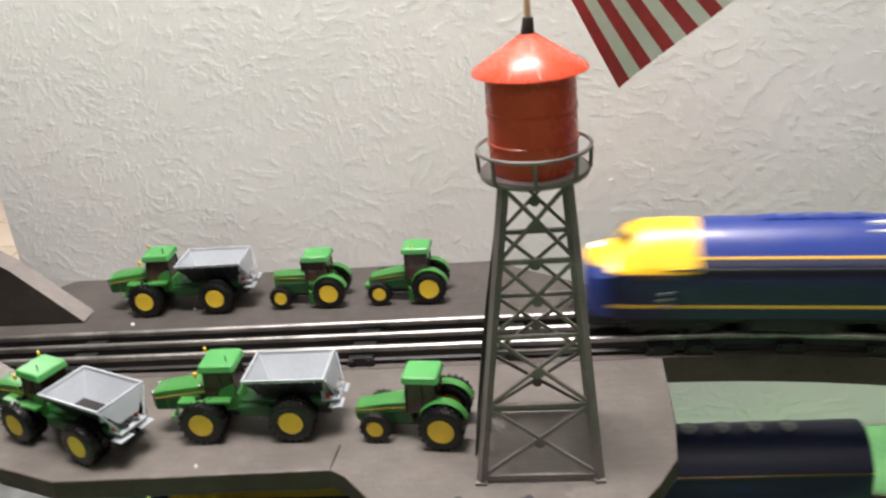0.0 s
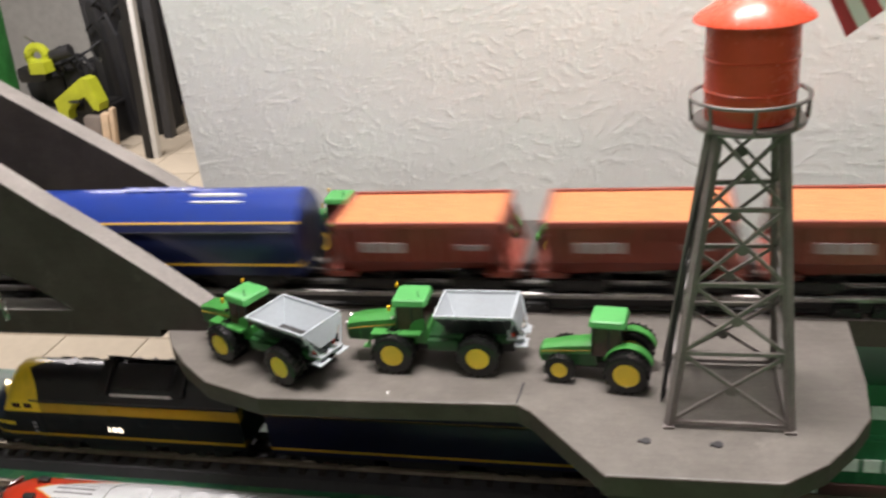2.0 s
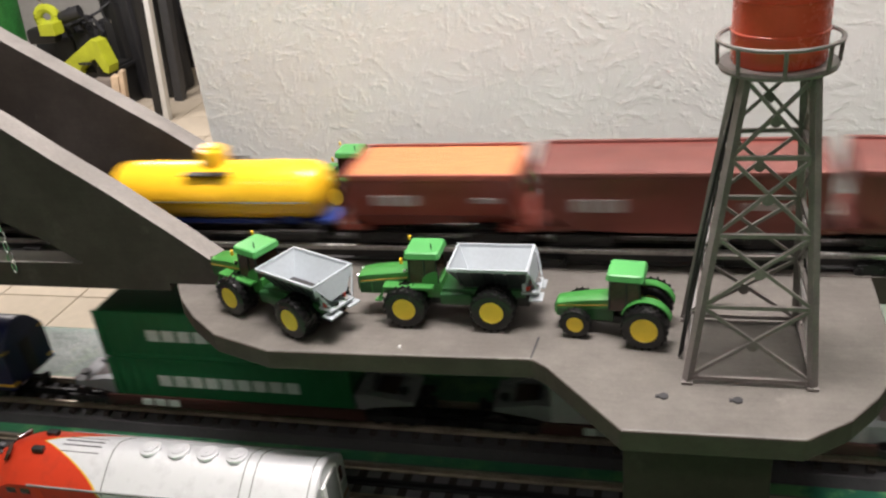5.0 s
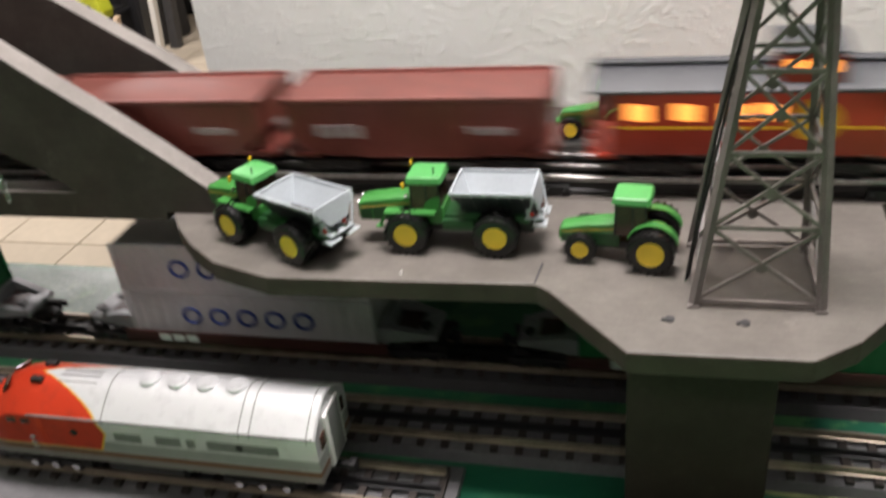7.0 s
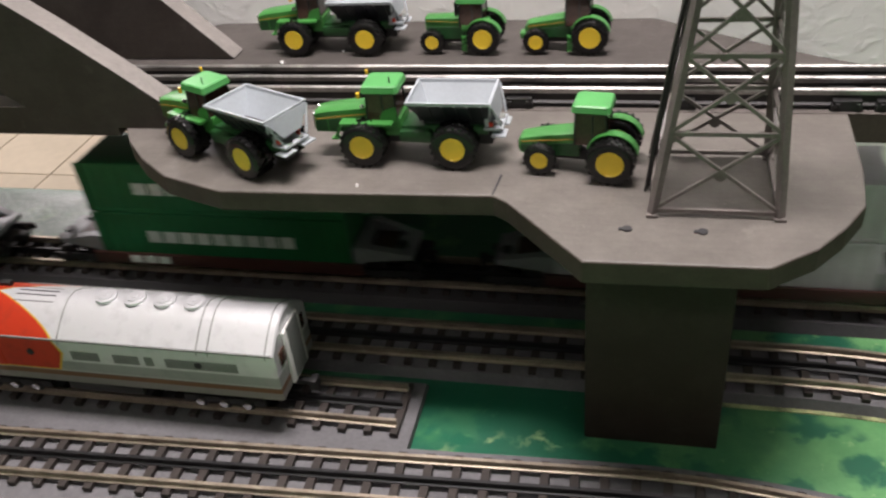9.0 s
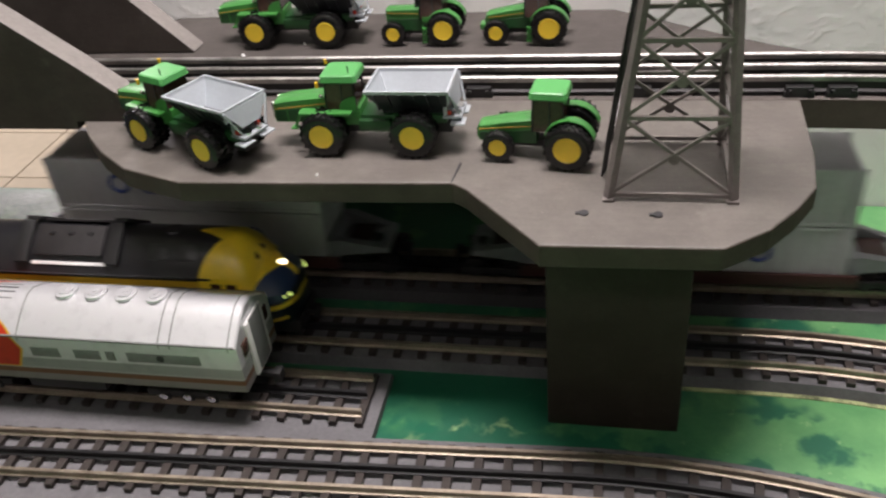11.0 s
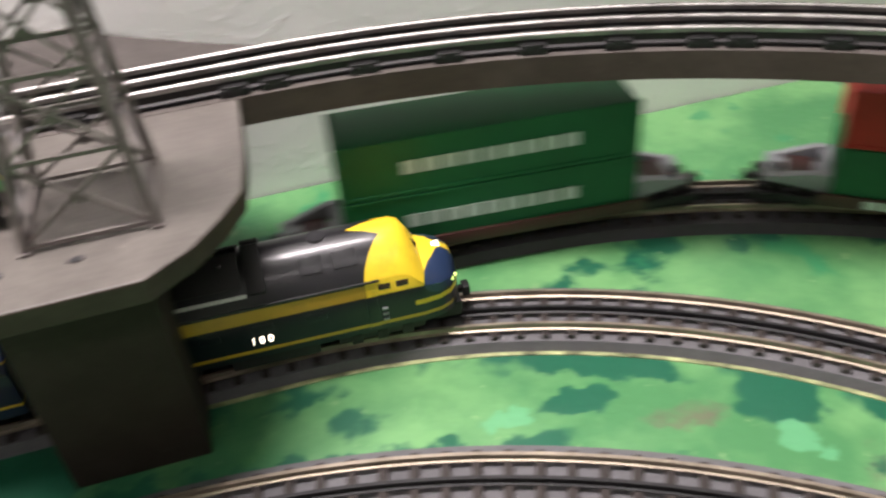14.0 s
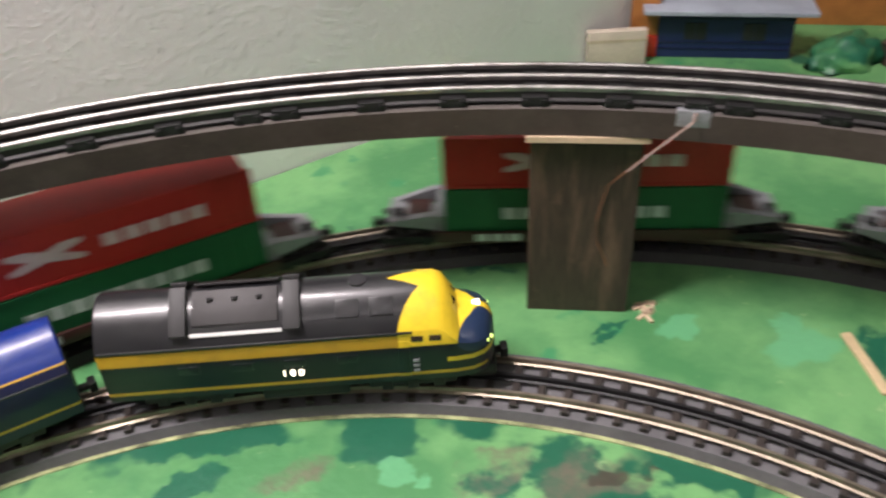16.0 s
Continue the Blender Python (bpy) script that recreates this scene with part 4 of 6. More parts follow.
def hopper_car():
    car = thing("hopper_car", "brick-red ribbed hopper car with a filled top", "freight car", "hopper cars of the upper train")
    L, w = 0.093, 0.03
    side = lambda x, lo: [(x, -w, lo), (x, -w, 0.06), (x, w, 0.06), (x, w, lo)]
    bm = bmesh.new()
    rings(bm, [side(-L, 0.036), side(-L + 0.02, 0.02), side(-0.03, 0.018), side(0.03, 0.018), side(L - 0.02, 0.02), side(L, 0.036)])
    part("hopper_body", bm, M_HOPPER, car)
    for q in range(12):
        x = -L + 0.005 + q * (2 * L - 0.01) / 11
        for y in (-w, w):
            part("side_rib", newbox(x - 0.0012, x + 0.0012, y - 0.0018, y + 0.0018, 0.026, 0.0595, 0.0004), M_HOPPER, car)
    bm = bmesh.new()
    for y in (-w, w):
        box(bm, -L, L, y - 0.0018, y + 0.0018, 0.0575, 0.062, 0.0006)
    for x in (-L, L):
        box(bm, x - 0.0015, x + 0.0015, -w, w, 0.0575, 0.062, 0.0006)
    part("rim", bm, M_HOPTOP, car)
    bm = bmesh.new()
    rows = []
    for i in range(17):
        x = -L + 0.003 + (2 * L - 0.006) * i / 16
        rows.append([(x, -w + 0.002 + (2 * w - 0.004) * j / 8, 0.0595 + 0.0035 * math.sin(math.pi * j / 8) + 0.001 * noise.noise((x * 120, j, 7))) for j in range(9)])
    rings(bm, rows, caps=False, closed=False)
    part("load", bm, M_HOPTOP, car, "heaped brick-red load")
    for sgn in (1, -1):
        put_text_bar(car, -0.07, -0.04, sgn * (w + 0.0019), 0.036, 0.041, M_WHITEMARK, 4)
        put_text_bar(car, 0.035, 0.07, sgn * (w + 0.0019), 0.034, 0.043, M_WHITEMARK, 4)
        part("end_platform", newbox(sgn * (L - 0.02), sgn * (L + 0.003), -w * 0.9, w * 0.9, 0.0165, 0.021, 0.001), M_HOPPER, car)
        for y in (-w * 0.85, w * 0.85):
            bm = bmesh.new()
            rod(bm, (sgn * (L + 0.001), y, 0.02), (sgn * (L + 0.001), y, 0.058), 0.0009)
            part("ladder", bm, M_HOPPER, car)
        wheelset_bogie(car, sgn * 0.064, 2, 0.028)
        coupler(car, sgn * L, sgn)
    return car


def tank_car(mat, label, frame, band=None):
    car = thing("tank_car", label, "freight car", "tank cars of the upper train")
    L, r = 0.09, 0.0225
    zc = 0.037
    bm = bmesh.new()
    prof = [(0.3, 0), (0.72, 0.003), (0.93, 0.008), (1.0, 0.015)]
    secs = [(-L + d, k) for k, d in prof] + [(L - d, k) for k, d in prof[::-1]]
    rings(bm, [[(x, r * k * math.cos(t), zc + r * k * math.sin(t)) for t in (2 * math.pi * q / 28 for q in range(28))] for x, k in secs])
    part("tank", bm, mat, car)
    for x in (-0.05, 0.0, 0.05):
        bm = newcyl((x, 0, zc), (1, 0, 0), r + 0.0007, 0.0022, 28)
        part("tank_band", bm, mat, car)
    if band:
        part("polished_section", newcyl((-0.058, 0, zc), (1, 0, 0), r + 0.0005, 0.06, 28), band, car, "polished bright section of the tank")
    bm = newcyl((0.0, 0, zc + r + 0.004), (0, 0, 1), 0.0105, 0.014, 22, bevel=0.002)
    part("dome", bm, mat, car)
    bm = newcyl((0.0, 0, zc + r + 0.012), (0, 0, 1), 0.006, 0.003, 16)
    part("dome_lid", bm, mat, car)
    for sgn in (1, -1):
        bm = bmesh.new()
        tube(bm, [(-L + 0.01, sgn * 0.0262, zc), (L - 0.01, sgn * 0.0262, zc)], 0.0006, 5)
        part("handrail", bm, M_CHROME, car)
        bm = newbox(-0.018, 0.018, sgn * 0.013, sgn * 0.02, zc + r - 0.004, zc + r - 0.003)
        part("dome_walkway", bm, M_BLACK, car)
        wheelset_bogie(car, sgn * 0.062, 2, 0.028)
        coupler(car, sgn * (L + 0.004), sgn)
    bm = newbox(-L - 0.004, L + 0.004, -0.012, 0.012, 0.0125, 0.0165, 0.001)
    for x in (-0.06, 0.06):
        box(bm, x - 0.006, x + 0.006, -0.016, 0.016, 0.015, 0.021, 0.001)
    part("underframe", bm, frame, car)
    return car


def caboose():
    car = thing("caboose", "red caboose with lit orange windows and dark roof", "caboose")
    L, w = 0.085, 0.0285
    part("body", newbox(-L, L, -w, w, 0.02, 0.064, 0.001), M_CABRED, car)
    roof = lambda x: [(x, -w - 0.002, 0.0625), (x, -w - 0.002, 0.0645), (x, -w * 0.6, 0.0705), (x, 0, 0.073), (x, w * 0.6, 0.0705), (x, w + 0.002, 0.0645), (x, w + 0.002, 0.0625)]
    bm = bmesh.new()
    rings(bm, [roof(-L - 0.013), roof(L + 0.013)])
    part("roof", bm, M_CABROOF, car)
    part("roof_walk", newbox(-L - 0.012, L + 0.012, -0.005, 0.005, 0.0735, 0.075), M_CABROOF, car)
    cup = part("cupola", newbox(-0.052, -0.016, -w * 0.86, w * 0.86, 0.066, 0.086, 0.001), M_CABRED, car)
    bm = bmesh.new()
    cr = lambda x: [(x, -w * 0.95, 0.0855), (x, -w * 0.95, 0.087), (x, 0, 0.091), (x, w * 0.95, 0.087), (x, w * 0.95, 0.0855)]
    rings(bm, [cr(-0.055), cr(-0.013)])
    part("cupola_roof", bm, M_CABROOF, cup)
    for sgn in (1, -1):
        for x in (-0.012, 0.008, 0.0375, 0.067):
            part("window", newbox(x - 0.0068, x + 0.0068, sgn * (w - 0.001), sgn * (w + 0.0006), 0.044, 0.055, 0.0005), M_CABWIN, car, "glowing orange window")
        for x in (-0.042, -0.026):
            part("cupola_window", newbox(x - 0.005, x + 0.005, sgn * (w * 0.86 - 0.001), sgn * (w * 0.86 + 0.0006), 0.074, 0.081, 0.0005), M_CABWIN, cup)
        part("side_emblem", newcyl((-0.039, sgn * w, 0.044), (0, 1, 0), 0.0135, 0.0012, 24), M_TANKYEL, car, "plain yellow round emblem")
        part("side_line", newbox(-L + 0.004, L - 0.004, sgn * (w - 0.001), sgn * (w + 0.0004), 0.0385, 0.0398), M_AMBER, car)
        part("end_platform", newbox(sgn * L, sgn * (L + 0.013), -w, w, 0.017, 0.021, 0.001), M_CABRED, car)
        bm = bmesh.new()
        for y in (-w + 0.002, w - 0.002, -0.01, 0.01):
            rod(bm, (sgn * (L + 0.012), y, 0.02), (sgn * (L + 0.012), y, 0.036 if abs(y) < 0.02 else 0.064), 0.0008)
        rod(bm, (sgn * (L + 0.012), -w + 0.002, 0.036), (sgn * (L + 0.012), w - 0.002, 0.036), 0.0008)
        part("end_railing", bm, M_CABRED, car)
        wheelset_bogie(car, sgn * 0.056, 2, 0.028)
        coupler(car, sgn * (L + 0.012), sgn)
    return car


CL, CW, CH = 0.111, 0.0265, 0.0475     # container half length, half width, height


def container(z0, mat, mark, style, label):
    """One corrugated box with its floor at z0 above the rails."""
    can = thing("shipping_container", label, "container", "containers of the lower train")
    z1 = z0 + CH - 0.0004
    part("box", newbox(-CL, CL, -CW, CW, z0 + 0.0004, z1, 0.0008), mat, can)
    n = 40
    for y in (-CW, CW):
        for x in (-CL, CL):
            part("corner_post", newbox(x - 0.003, x + 0.003, y - 0.0012, y + 0.0012, z0 + 0.0006, z1 - 0.0002, 0.0004), mat, can)
        part("top_rail", newbox(-CL + 0.003, CL - 0.003, y - 0.0009, y + 0.0009, z1 - 0.0032, z1 - 0.0003, 0.0003), mat, can)
        part("bottom_rail", newbox(-CL + 0.003, CL - 0.003, y - 0.0009, y + 0.0009, z0 + 0.0006, z0 + 0.0035, 0.0003), mat, can)
        # one folded sheet per side
        bm = bmesh.new()
        out = 1 if y > 0 else -1
        row = []
        for q in range(n):
            x = -CL + 0.004 + (2 * CL - 0.008) * q / (n - 1)
            pit = 0.0262 if q % 2 else 0.02695
            row.append((x, out * pit))
        rings(bm, [[(x, v, z0 + 0.0033), (x, out * 0.02615, z0 + 0.0033), (x, out * 0.02615, z1 - 0.003), (x, v, z1 - 0.003)] for x, v in row])
        part("side_sheet", bm, mat, can, smooth=False)
    for x in (-CL, CL):
        for y in (-0.0125, 0.0125):
            part("end_door", newbox(x - 0.0008, x + 0.0008, y - 0.0115, y + 0.0115, z0 + 0.004, z1 - 0.003, 0.0004), mat, can)
    zm = z0 + CH * 0.52
    for sgn in (1, -1):
        y = sgn * (CW + 0.0009)
        if style == "long":
            put_text_bar(can, -0.068, 0.068, y, zm - 0.0065, zm + 0.0045, mark, 9)
        elif style == "five":
            for q in range(5):
                bm = bmesh.new()
                cx = sgn * (-0.052 + q * 0.026)
                pts = [(cx + 0.008 * math.cos(t), y, zm + 0.0075 * math.sin(t)) for t in (2 * math.pi * k / 18 for k in range(19))]
                tube(bm, pts, 0.0016, 5)
                part("blue_mark", bm, mark, can)
        else:
            bm = bmesh.new()
            # plain waisted emblem with a row of bars beside it
            for lean in (-1, 1):
                out = [(0.0, -0.004), (lean * 0.02, -0.0085), (lean * 0.026, -0.0085), (lean * 0.026, -0.005), (lean * 0.012, 0.0), (lean * 0.026, 0.005), (lean * 0.026, 0.0085), (lean * 0.012, 0.0085), (0.0, 0.004)]
                fr = [bm.verts.new((sgn * 0.039 + u, y - 0.0003, zm + v)) for u, v in out]
                bk = [bm.verts.new((sgn * 0.039 + u, y + 0.0003, zm + v)) for u, v in out]
                bm.faces.new(fr)
                bm.faces.new(bk[::-1])
                for i in range(len(out)):
                    j = (i + 1) % len(out)
                    bm.faces.new((fr[i], fr[j], bk[j], bk[i]))
            part("white_mark", bm, mark, can, smooth=False)
            put_text_bar(can, -0.0766 if sgn > 0 else -0.002, 0.002 if sgn > 0 else 0.0766, y, zm - 0.0055, zm + 0.005, mark, 5)
    return can


def well_car(silver=True):
    car = thing("well_car", "low articulated well car carrying stacked containers", "freight car", "well cars of the lower train")
    E = 0.178
    mat = M_WELL
    bm = newbox(-CL - 0.006, CL + 0.006, -0.0285, 0.0285, 0.0105, 0.0145, 0.001)
    for y in (-0.0285, 0.0285):
        box(bm, -CL - 0.012, CL + 0.012, y - 0.0012, y + 0.0012, 0.0105, 0.0215, 0.0006)
    part("well", bm, M_WELLBROWN, car)
    for sgn in (1, -1):
        put_text_bar(car, 0.05 if sgn > 0 else -0.09, 0.09 if sgn > 0 else -0.05, sgn * 0.0299, 0.0125, 0.0195, M_CWHITE, 3)
        bm = bmesh.new()
        x0, x1 = sgn * (CL + 0.004), sgn * (CL + 0.05)
        # sloped end frames over the truck
        for y in (-0.021, 0.021):
            rings(bm, [[(x0, y - 0.0035, 0.012), (x0, y + 0.0035, 0.012), (x0, y + 0.0035, 0.034), (x0, y - 0.0035, 0.034)],
                       [(sgn * (CL + 0.014), y - 0.0035, 0.021), (sgn * (CL + 0.014), y + 0.0035, 0.021), (sgn * (CL + 0.014), y + 0.0035, 0.035), (sgn * (CL + 0.014), y - 0.0035, 0.035)],
                       [(sgn * (CL + 0.046), y * 0.75 - 0.0035, 0.021), (sgn * (CL + 0.046), y * 0.75 + 0.0035, 0.021), (sgn * (CL + 0.046), y * 0.75 + 0.0035, 0.026), (sgn * (CL + 0.046), y * 0.75 - 0.0035, 0.026)]])
        box(bm, min(x0, x1), max(x0, x1), -0.009, 0.009, 0.021, 0.0265, 0.001)
        box(bm, sgn * (CL + 0.003), sgn * (CL + 0.011), -0.0245, 0.0245, 0.024, 0.034, 0.001)
        box(bm, sgn * (CL + 0.04), sgn * (CL + 0.052), -0.019, 0.019, 0.0205, 0.026, 0.001)
        part("end_frame", bm, mat, car)
        bm = newcyl((sgn * (CL + 0.043), 0.012, 0.032), (0, 0, 1), 0.0045, 0.002, 14)
        rod(bm, (sgn * (CL + 0.043), 0.012, 0.024), (sgn * (CL + 0.043), 0.012, 0.033), 0.001)
        part("brake_wheel", bm, M_BLACK, car)
        part("deck_plate", newbox(sgn * (CL + 0.016), sgn * (CL + 0.036), -0.013, 0.013, 0.026, 0.0275, 0.0005), M_WELLBROWN, car)
        wheelset_bogie(car, sgn * 0.146, 2, 0.03)
        coupler(car, sgn * 0.166, sgn)
    return car


# ---- farm machinery ----
M_STRIPE = worn("dull_yellow_stripe", (0.35, 0.2, 0.03), 0.5)
def wheel(parent, x, y, r, width, rim, side, lugs=18, hubcolor=None, name="wheel"):
    """A lugged tyre with a dished rim; side is the way its face looks along y."""
    bm = bmesh.new()
    prof = [(rim, -width * 0.46), (r * 0.72, -width * 0.54), (r * 0.88, -width * 0.5), (r * 0.95, -width * 0.38), (r * 0.965, 0), (r * 0.95, width * 0.38), (r * 0.88, width * 0.5), (r * 0.72, width * 0.54), (rim, width * 0.46)]
    seg = 28
    rings(bm, [[(x + q * math.cos(t), y + d, r + q * math.sin(t)) for t in (2 * math.pi * k / seg for k in range(seg))] for q, d in prof], caps=False)
    for k in range(lugs):
        t = 2 * math.pi * k / lugs
        for half in (-1, 1):
            m = Matrix.Translation((x, y, r)) @ Matrix.Rotation(-t - half * 0.08, 4, "Y")
            box(bm, r * 0.93, r * 1.012, half * width * 0.24 - width * 0.22, half * width * 0.24 + width * 0.22, -r * 0.05, r * 0.05, m=m)
    tyre = part(name, bm, M_TYRE, parent)
    bm = bmesh.new()
    f = side * width / 2
    dish = [(rim * 1.03, f * 1.0), (rim * 0.97, f * 1.06), (rim * 0.92, f * 0.85), (rim * 0.86, f * 0.6), (rim * 0.5, f * 0.42), (rim * 0.3, f * 0.45), (rim * 0.27, f * 0.7), (rim * 0.2, f * 0.78), (rim * 0.05, f * 0.78)]
    rings(bm, [[(x + q * math.cos(t), y + d, r + q * math.sin(t)) for t in (2 * math.pi * k / 24 for k in range(24))] for q, d in dish])
    part("rim", bm, M_YRIM, tyre, "yellow wheel rim")
    return tyre


def cab_box(parent, x0, x1, w0, w1, z0, z1, roof=0.0035, over=0.0012):
    """A glazed cab with posts, seat and an overhanging roof."""
    def ring(z, w, a, b):
        return [(a, -w, z), (b, -w, z), (b, w, z), (a, w, z)]
    bm = bmesh.new()
    rings(bm, [ring(z0, w0, x0, x1), ring(z1, w1, x0 + 0.0008, x1 - 0.0006)])
    cab = part("cab_glazing", bm, M_CABGLASS, parent, smooth=False)
    bm = bmesh.new()
    for sx, tx in ((x0, x0 + 0.0008), (x1, x1 - 0.0006), ((x0 + x1) / 2 - 0.001, (x0 + x1) / 2 - 0.001)):
        for sg in (-1, 1):
            bar(bm, (sx, sg * w0, z0), (tx, sg * w1, z1), 0.0009, 0.0009)
    part("cab_post", bm, M_BLACK, cab, smooth=False)
    part("seat", newbox((x0 + x1) / 2 - 0.003, (x0 + x1) / 2 + 0.003, -w0 + 0.0006, w0 - 0.0006, z0 + 0.001, z0 + 0.007, 0.001), M_SEAT, cab, "brown seat behind the glass")
    def slab_ring(z, grow, cut):
        a, b, w = x0 - over - grow, x1 + over + grow, w1 + over + grow
        return [(a + cut, -w, z), (b - cut, -w, z), (b, -w + cut, z), (b, w - cut, z), (b - cut, w, z), (a + cut, w, z), (a, w - cut, z), (a, -w + cut, z)]
    bm = bmesh.new()
    rings(bm, [slab_ring(z1 - 0.0002, -0.0004, 0.0012), slab_ring(z1 + 0.0006, 0.0004, 0.0014), slab_ring(z1 + roof * 0.86, -0.0002, 0.0016), slab_ring(z1 + roof, -0.0011, 0.0018)])
    part("cab_roof", bm, M_GREENLT, parent, "green cab roof with overhead light in its tone", smooth=False)
    return cab


def bonnet(parent, secs, mat, name="bonnet"):
    bm = bmesh.new()
    rows = []
    for x, w, zb, zt in secs:
        rows.append([(x, -w, zb), (x, -w, zt - 0.0012), (x, -w * 0.7, zt), (x, w * 0.7, zt), (x, w, zt - 0.0012), (x, w, zb)])
    rings(bm, rows)
    return part(name, bm, mat, parent)


def tractor(label, m, style, wb=0.042, rr=0.0138, fr=0.0097, duals=True):
    """A toy row-crop tractor; +x ahead, origin on the ground under the rear axle."""
    tr = thing("toy_tractor", label, "toy tractor", "toy tractors", "", m)
    if style == "modern":
        secs = [(wb + 0.0145, 0.0042, 0.0115, 0.0172), (wb + 0.0128, 0.0056, 0.0095, 0.0198), (wb - 0.004, 0.0066, 0.0095, 0.0235), (0.02, 0.0074, 0.0105, 0.0262)]
    elif style == "classic":
        secs = [(wb + 0.0065, 0.005, 0.0095, 0.026), (wb + 0.0055, 0.0054, 0.0092, 0.0268), (0.016, 0.0058, 0.0098, 0.0272)]
    else:
        secs = [(wb + 0.0095, 0.0034, 0.0125, 0.0185), (wb + 0.007, 0.005, 0.0105, 0.0218), (wb - 0.008, 0.0058, 0.0105, 0.0248), (0.015, 0.0066, 0.011, 0.0278)]
    bonnet(tr, secs, M_GREEN)
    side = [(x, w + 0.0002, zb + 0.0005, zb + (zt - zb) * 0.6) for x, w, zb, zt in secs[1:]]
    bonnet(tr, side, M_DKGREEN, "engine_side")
    bm = bmesh.new()
    for sg in (-1, 1):
        bar(bm, (secs[1][0], sg * (secs[1][1] + 0.0004), secs[1][3] - 0.003), (secs[-1][0], sg * (secs[-1][1] + 0.0004), secs[-1][3] - 0.0045), 0.0004, 0.00045)
    part("bonnet_stripe", bm, M_STRIPE, tr, smooth=False)
    part("chassis", newbox(-0.006, wb + 0.003, -0.004, 0.004, 0.0062, 0.0115, 0.001), M_BLACK, tr)
    zc = secs[-1][3] - 0.007
    top = {"modern": 0.0392, "classic": 0.0385, "late": 0.0415}[style]
    c0 = {"modern": 0.0035, "classic": 0.0, "late": 0.0}[style]
    cab_box(tr, c0, c0 + 0.0185, 0.01, 0.0088, zc, top, 0.0046, 0.0016)
    if style == "classic":
        part("cab_side", newbox(-0.002, 0.0175, -0.01, 0.01, zc - 0.003, zc + 0.0022, 0.0008), M_GREEN, tr)
    # fenders over the rear wheels
    for sg in (-1, 1):
        bm = bmesh.new()
        arc = [math.radians(a) for a in range(20, 165, 12)]
        rows = []
        for t in arc:
            q = rr * 1.06
            rows.append([(q * math.cos(t), sg * 0.0075, rr + q * math.sin(t)), (q * math.cos(t), sg * 0.0138, rr + q * math.sin(t)),
                         (q * 1.05 * math.cos(t), sg * 0.0138, rr + q * 1.05 * math.sin(t)), (q * 1.05 * math.cos(t), sg * 0.0075, rr + q * 1.05 * math.sin(t))])
        rings(bm, rows)
        part("fender", bm, M_GREEN, tr)
        ys = (0.0105, 0.0175) if duals else (0.0125,)
        for y in ys:
            wheel(tr, 0.0, sg * y, rr, 0.0066 if duals else 0.0075, rr * 0.56, sg, 20)
        wheel(tr, wb, sg * 0.0122, fr, 0.0058, fr * 0.52, sg, 16)
        if not duals:
            bm = bmesh.new()
            for k in range(4):
                box(bm, 0.0135, 0.0165, sg * 0.011, sg * 0.0145, 0.003 + k * 0.0032, 0.0042 + k * 0.0032)
            box(bm, 0.0132, 0.014, sg * 0.011, sg * 0.0145, 0.002, 0.015)
            box(bm, 0.0162, 0.0168, sg * 0.011, sg * 0.0145, 0.002, 0.015)
            part("ladder", bm, M_GREEN, tr, smooth=False)
    part("rear_axle", newcyl((0, 0, rr), (0, 1, 0), 0.002, 0.036 if duals else 0.026, 8), M_BLACK, tr)
    part("front_axle", newcyl((wb, 0, fr), (0, 1, 0), 0.0016, 0.024, 8), M_BLACK, tr)
    if style == "classic":
        for y in (-0.0015, 0.0025):
            part("exhaust_pipe", newcyl((0.0225, y, 0.0315), (0, 0, 1), 0.0011, 0.0115, 10), M_BLACK, tr)
        part("front_weight", newbox(wb + 0.005, wb + 0.009, -0.004, 0.004, 0.008, 0.013, 0.0006), M_GREEN, tr)
    elif style == "late":
        part("exhaust_pipe", newcyl((0.0178, 0.0085, 0.035), (0, 0, 1), 0.0009, 0.016, 10), M_BLACK, tr)
        part("front_weight", newbox(wb + 0.0085, wb + 0.0135, -0.0045, 0.0045, 0.0085, 0.0135, 0.0012), M_GREEN, tr)
        part("beacon", newcyl((0.012, 0.006, 0.0465), (0, 0, 1), 0.0009, 0.002, 8), M_AMBER, tr)
    else:
        part("front_grille", newbox(wb + 0.0132, wb + 0.015, -0.0038, 0.0038, 0.0105, 0.0165, 0.0006), M_BLACK, tr)
        part("rear_light", newbox(-0.0045, -0.0035, 0.007, 0.0085, 0.021, 0.023), M_AMBER, tr)
    return tr


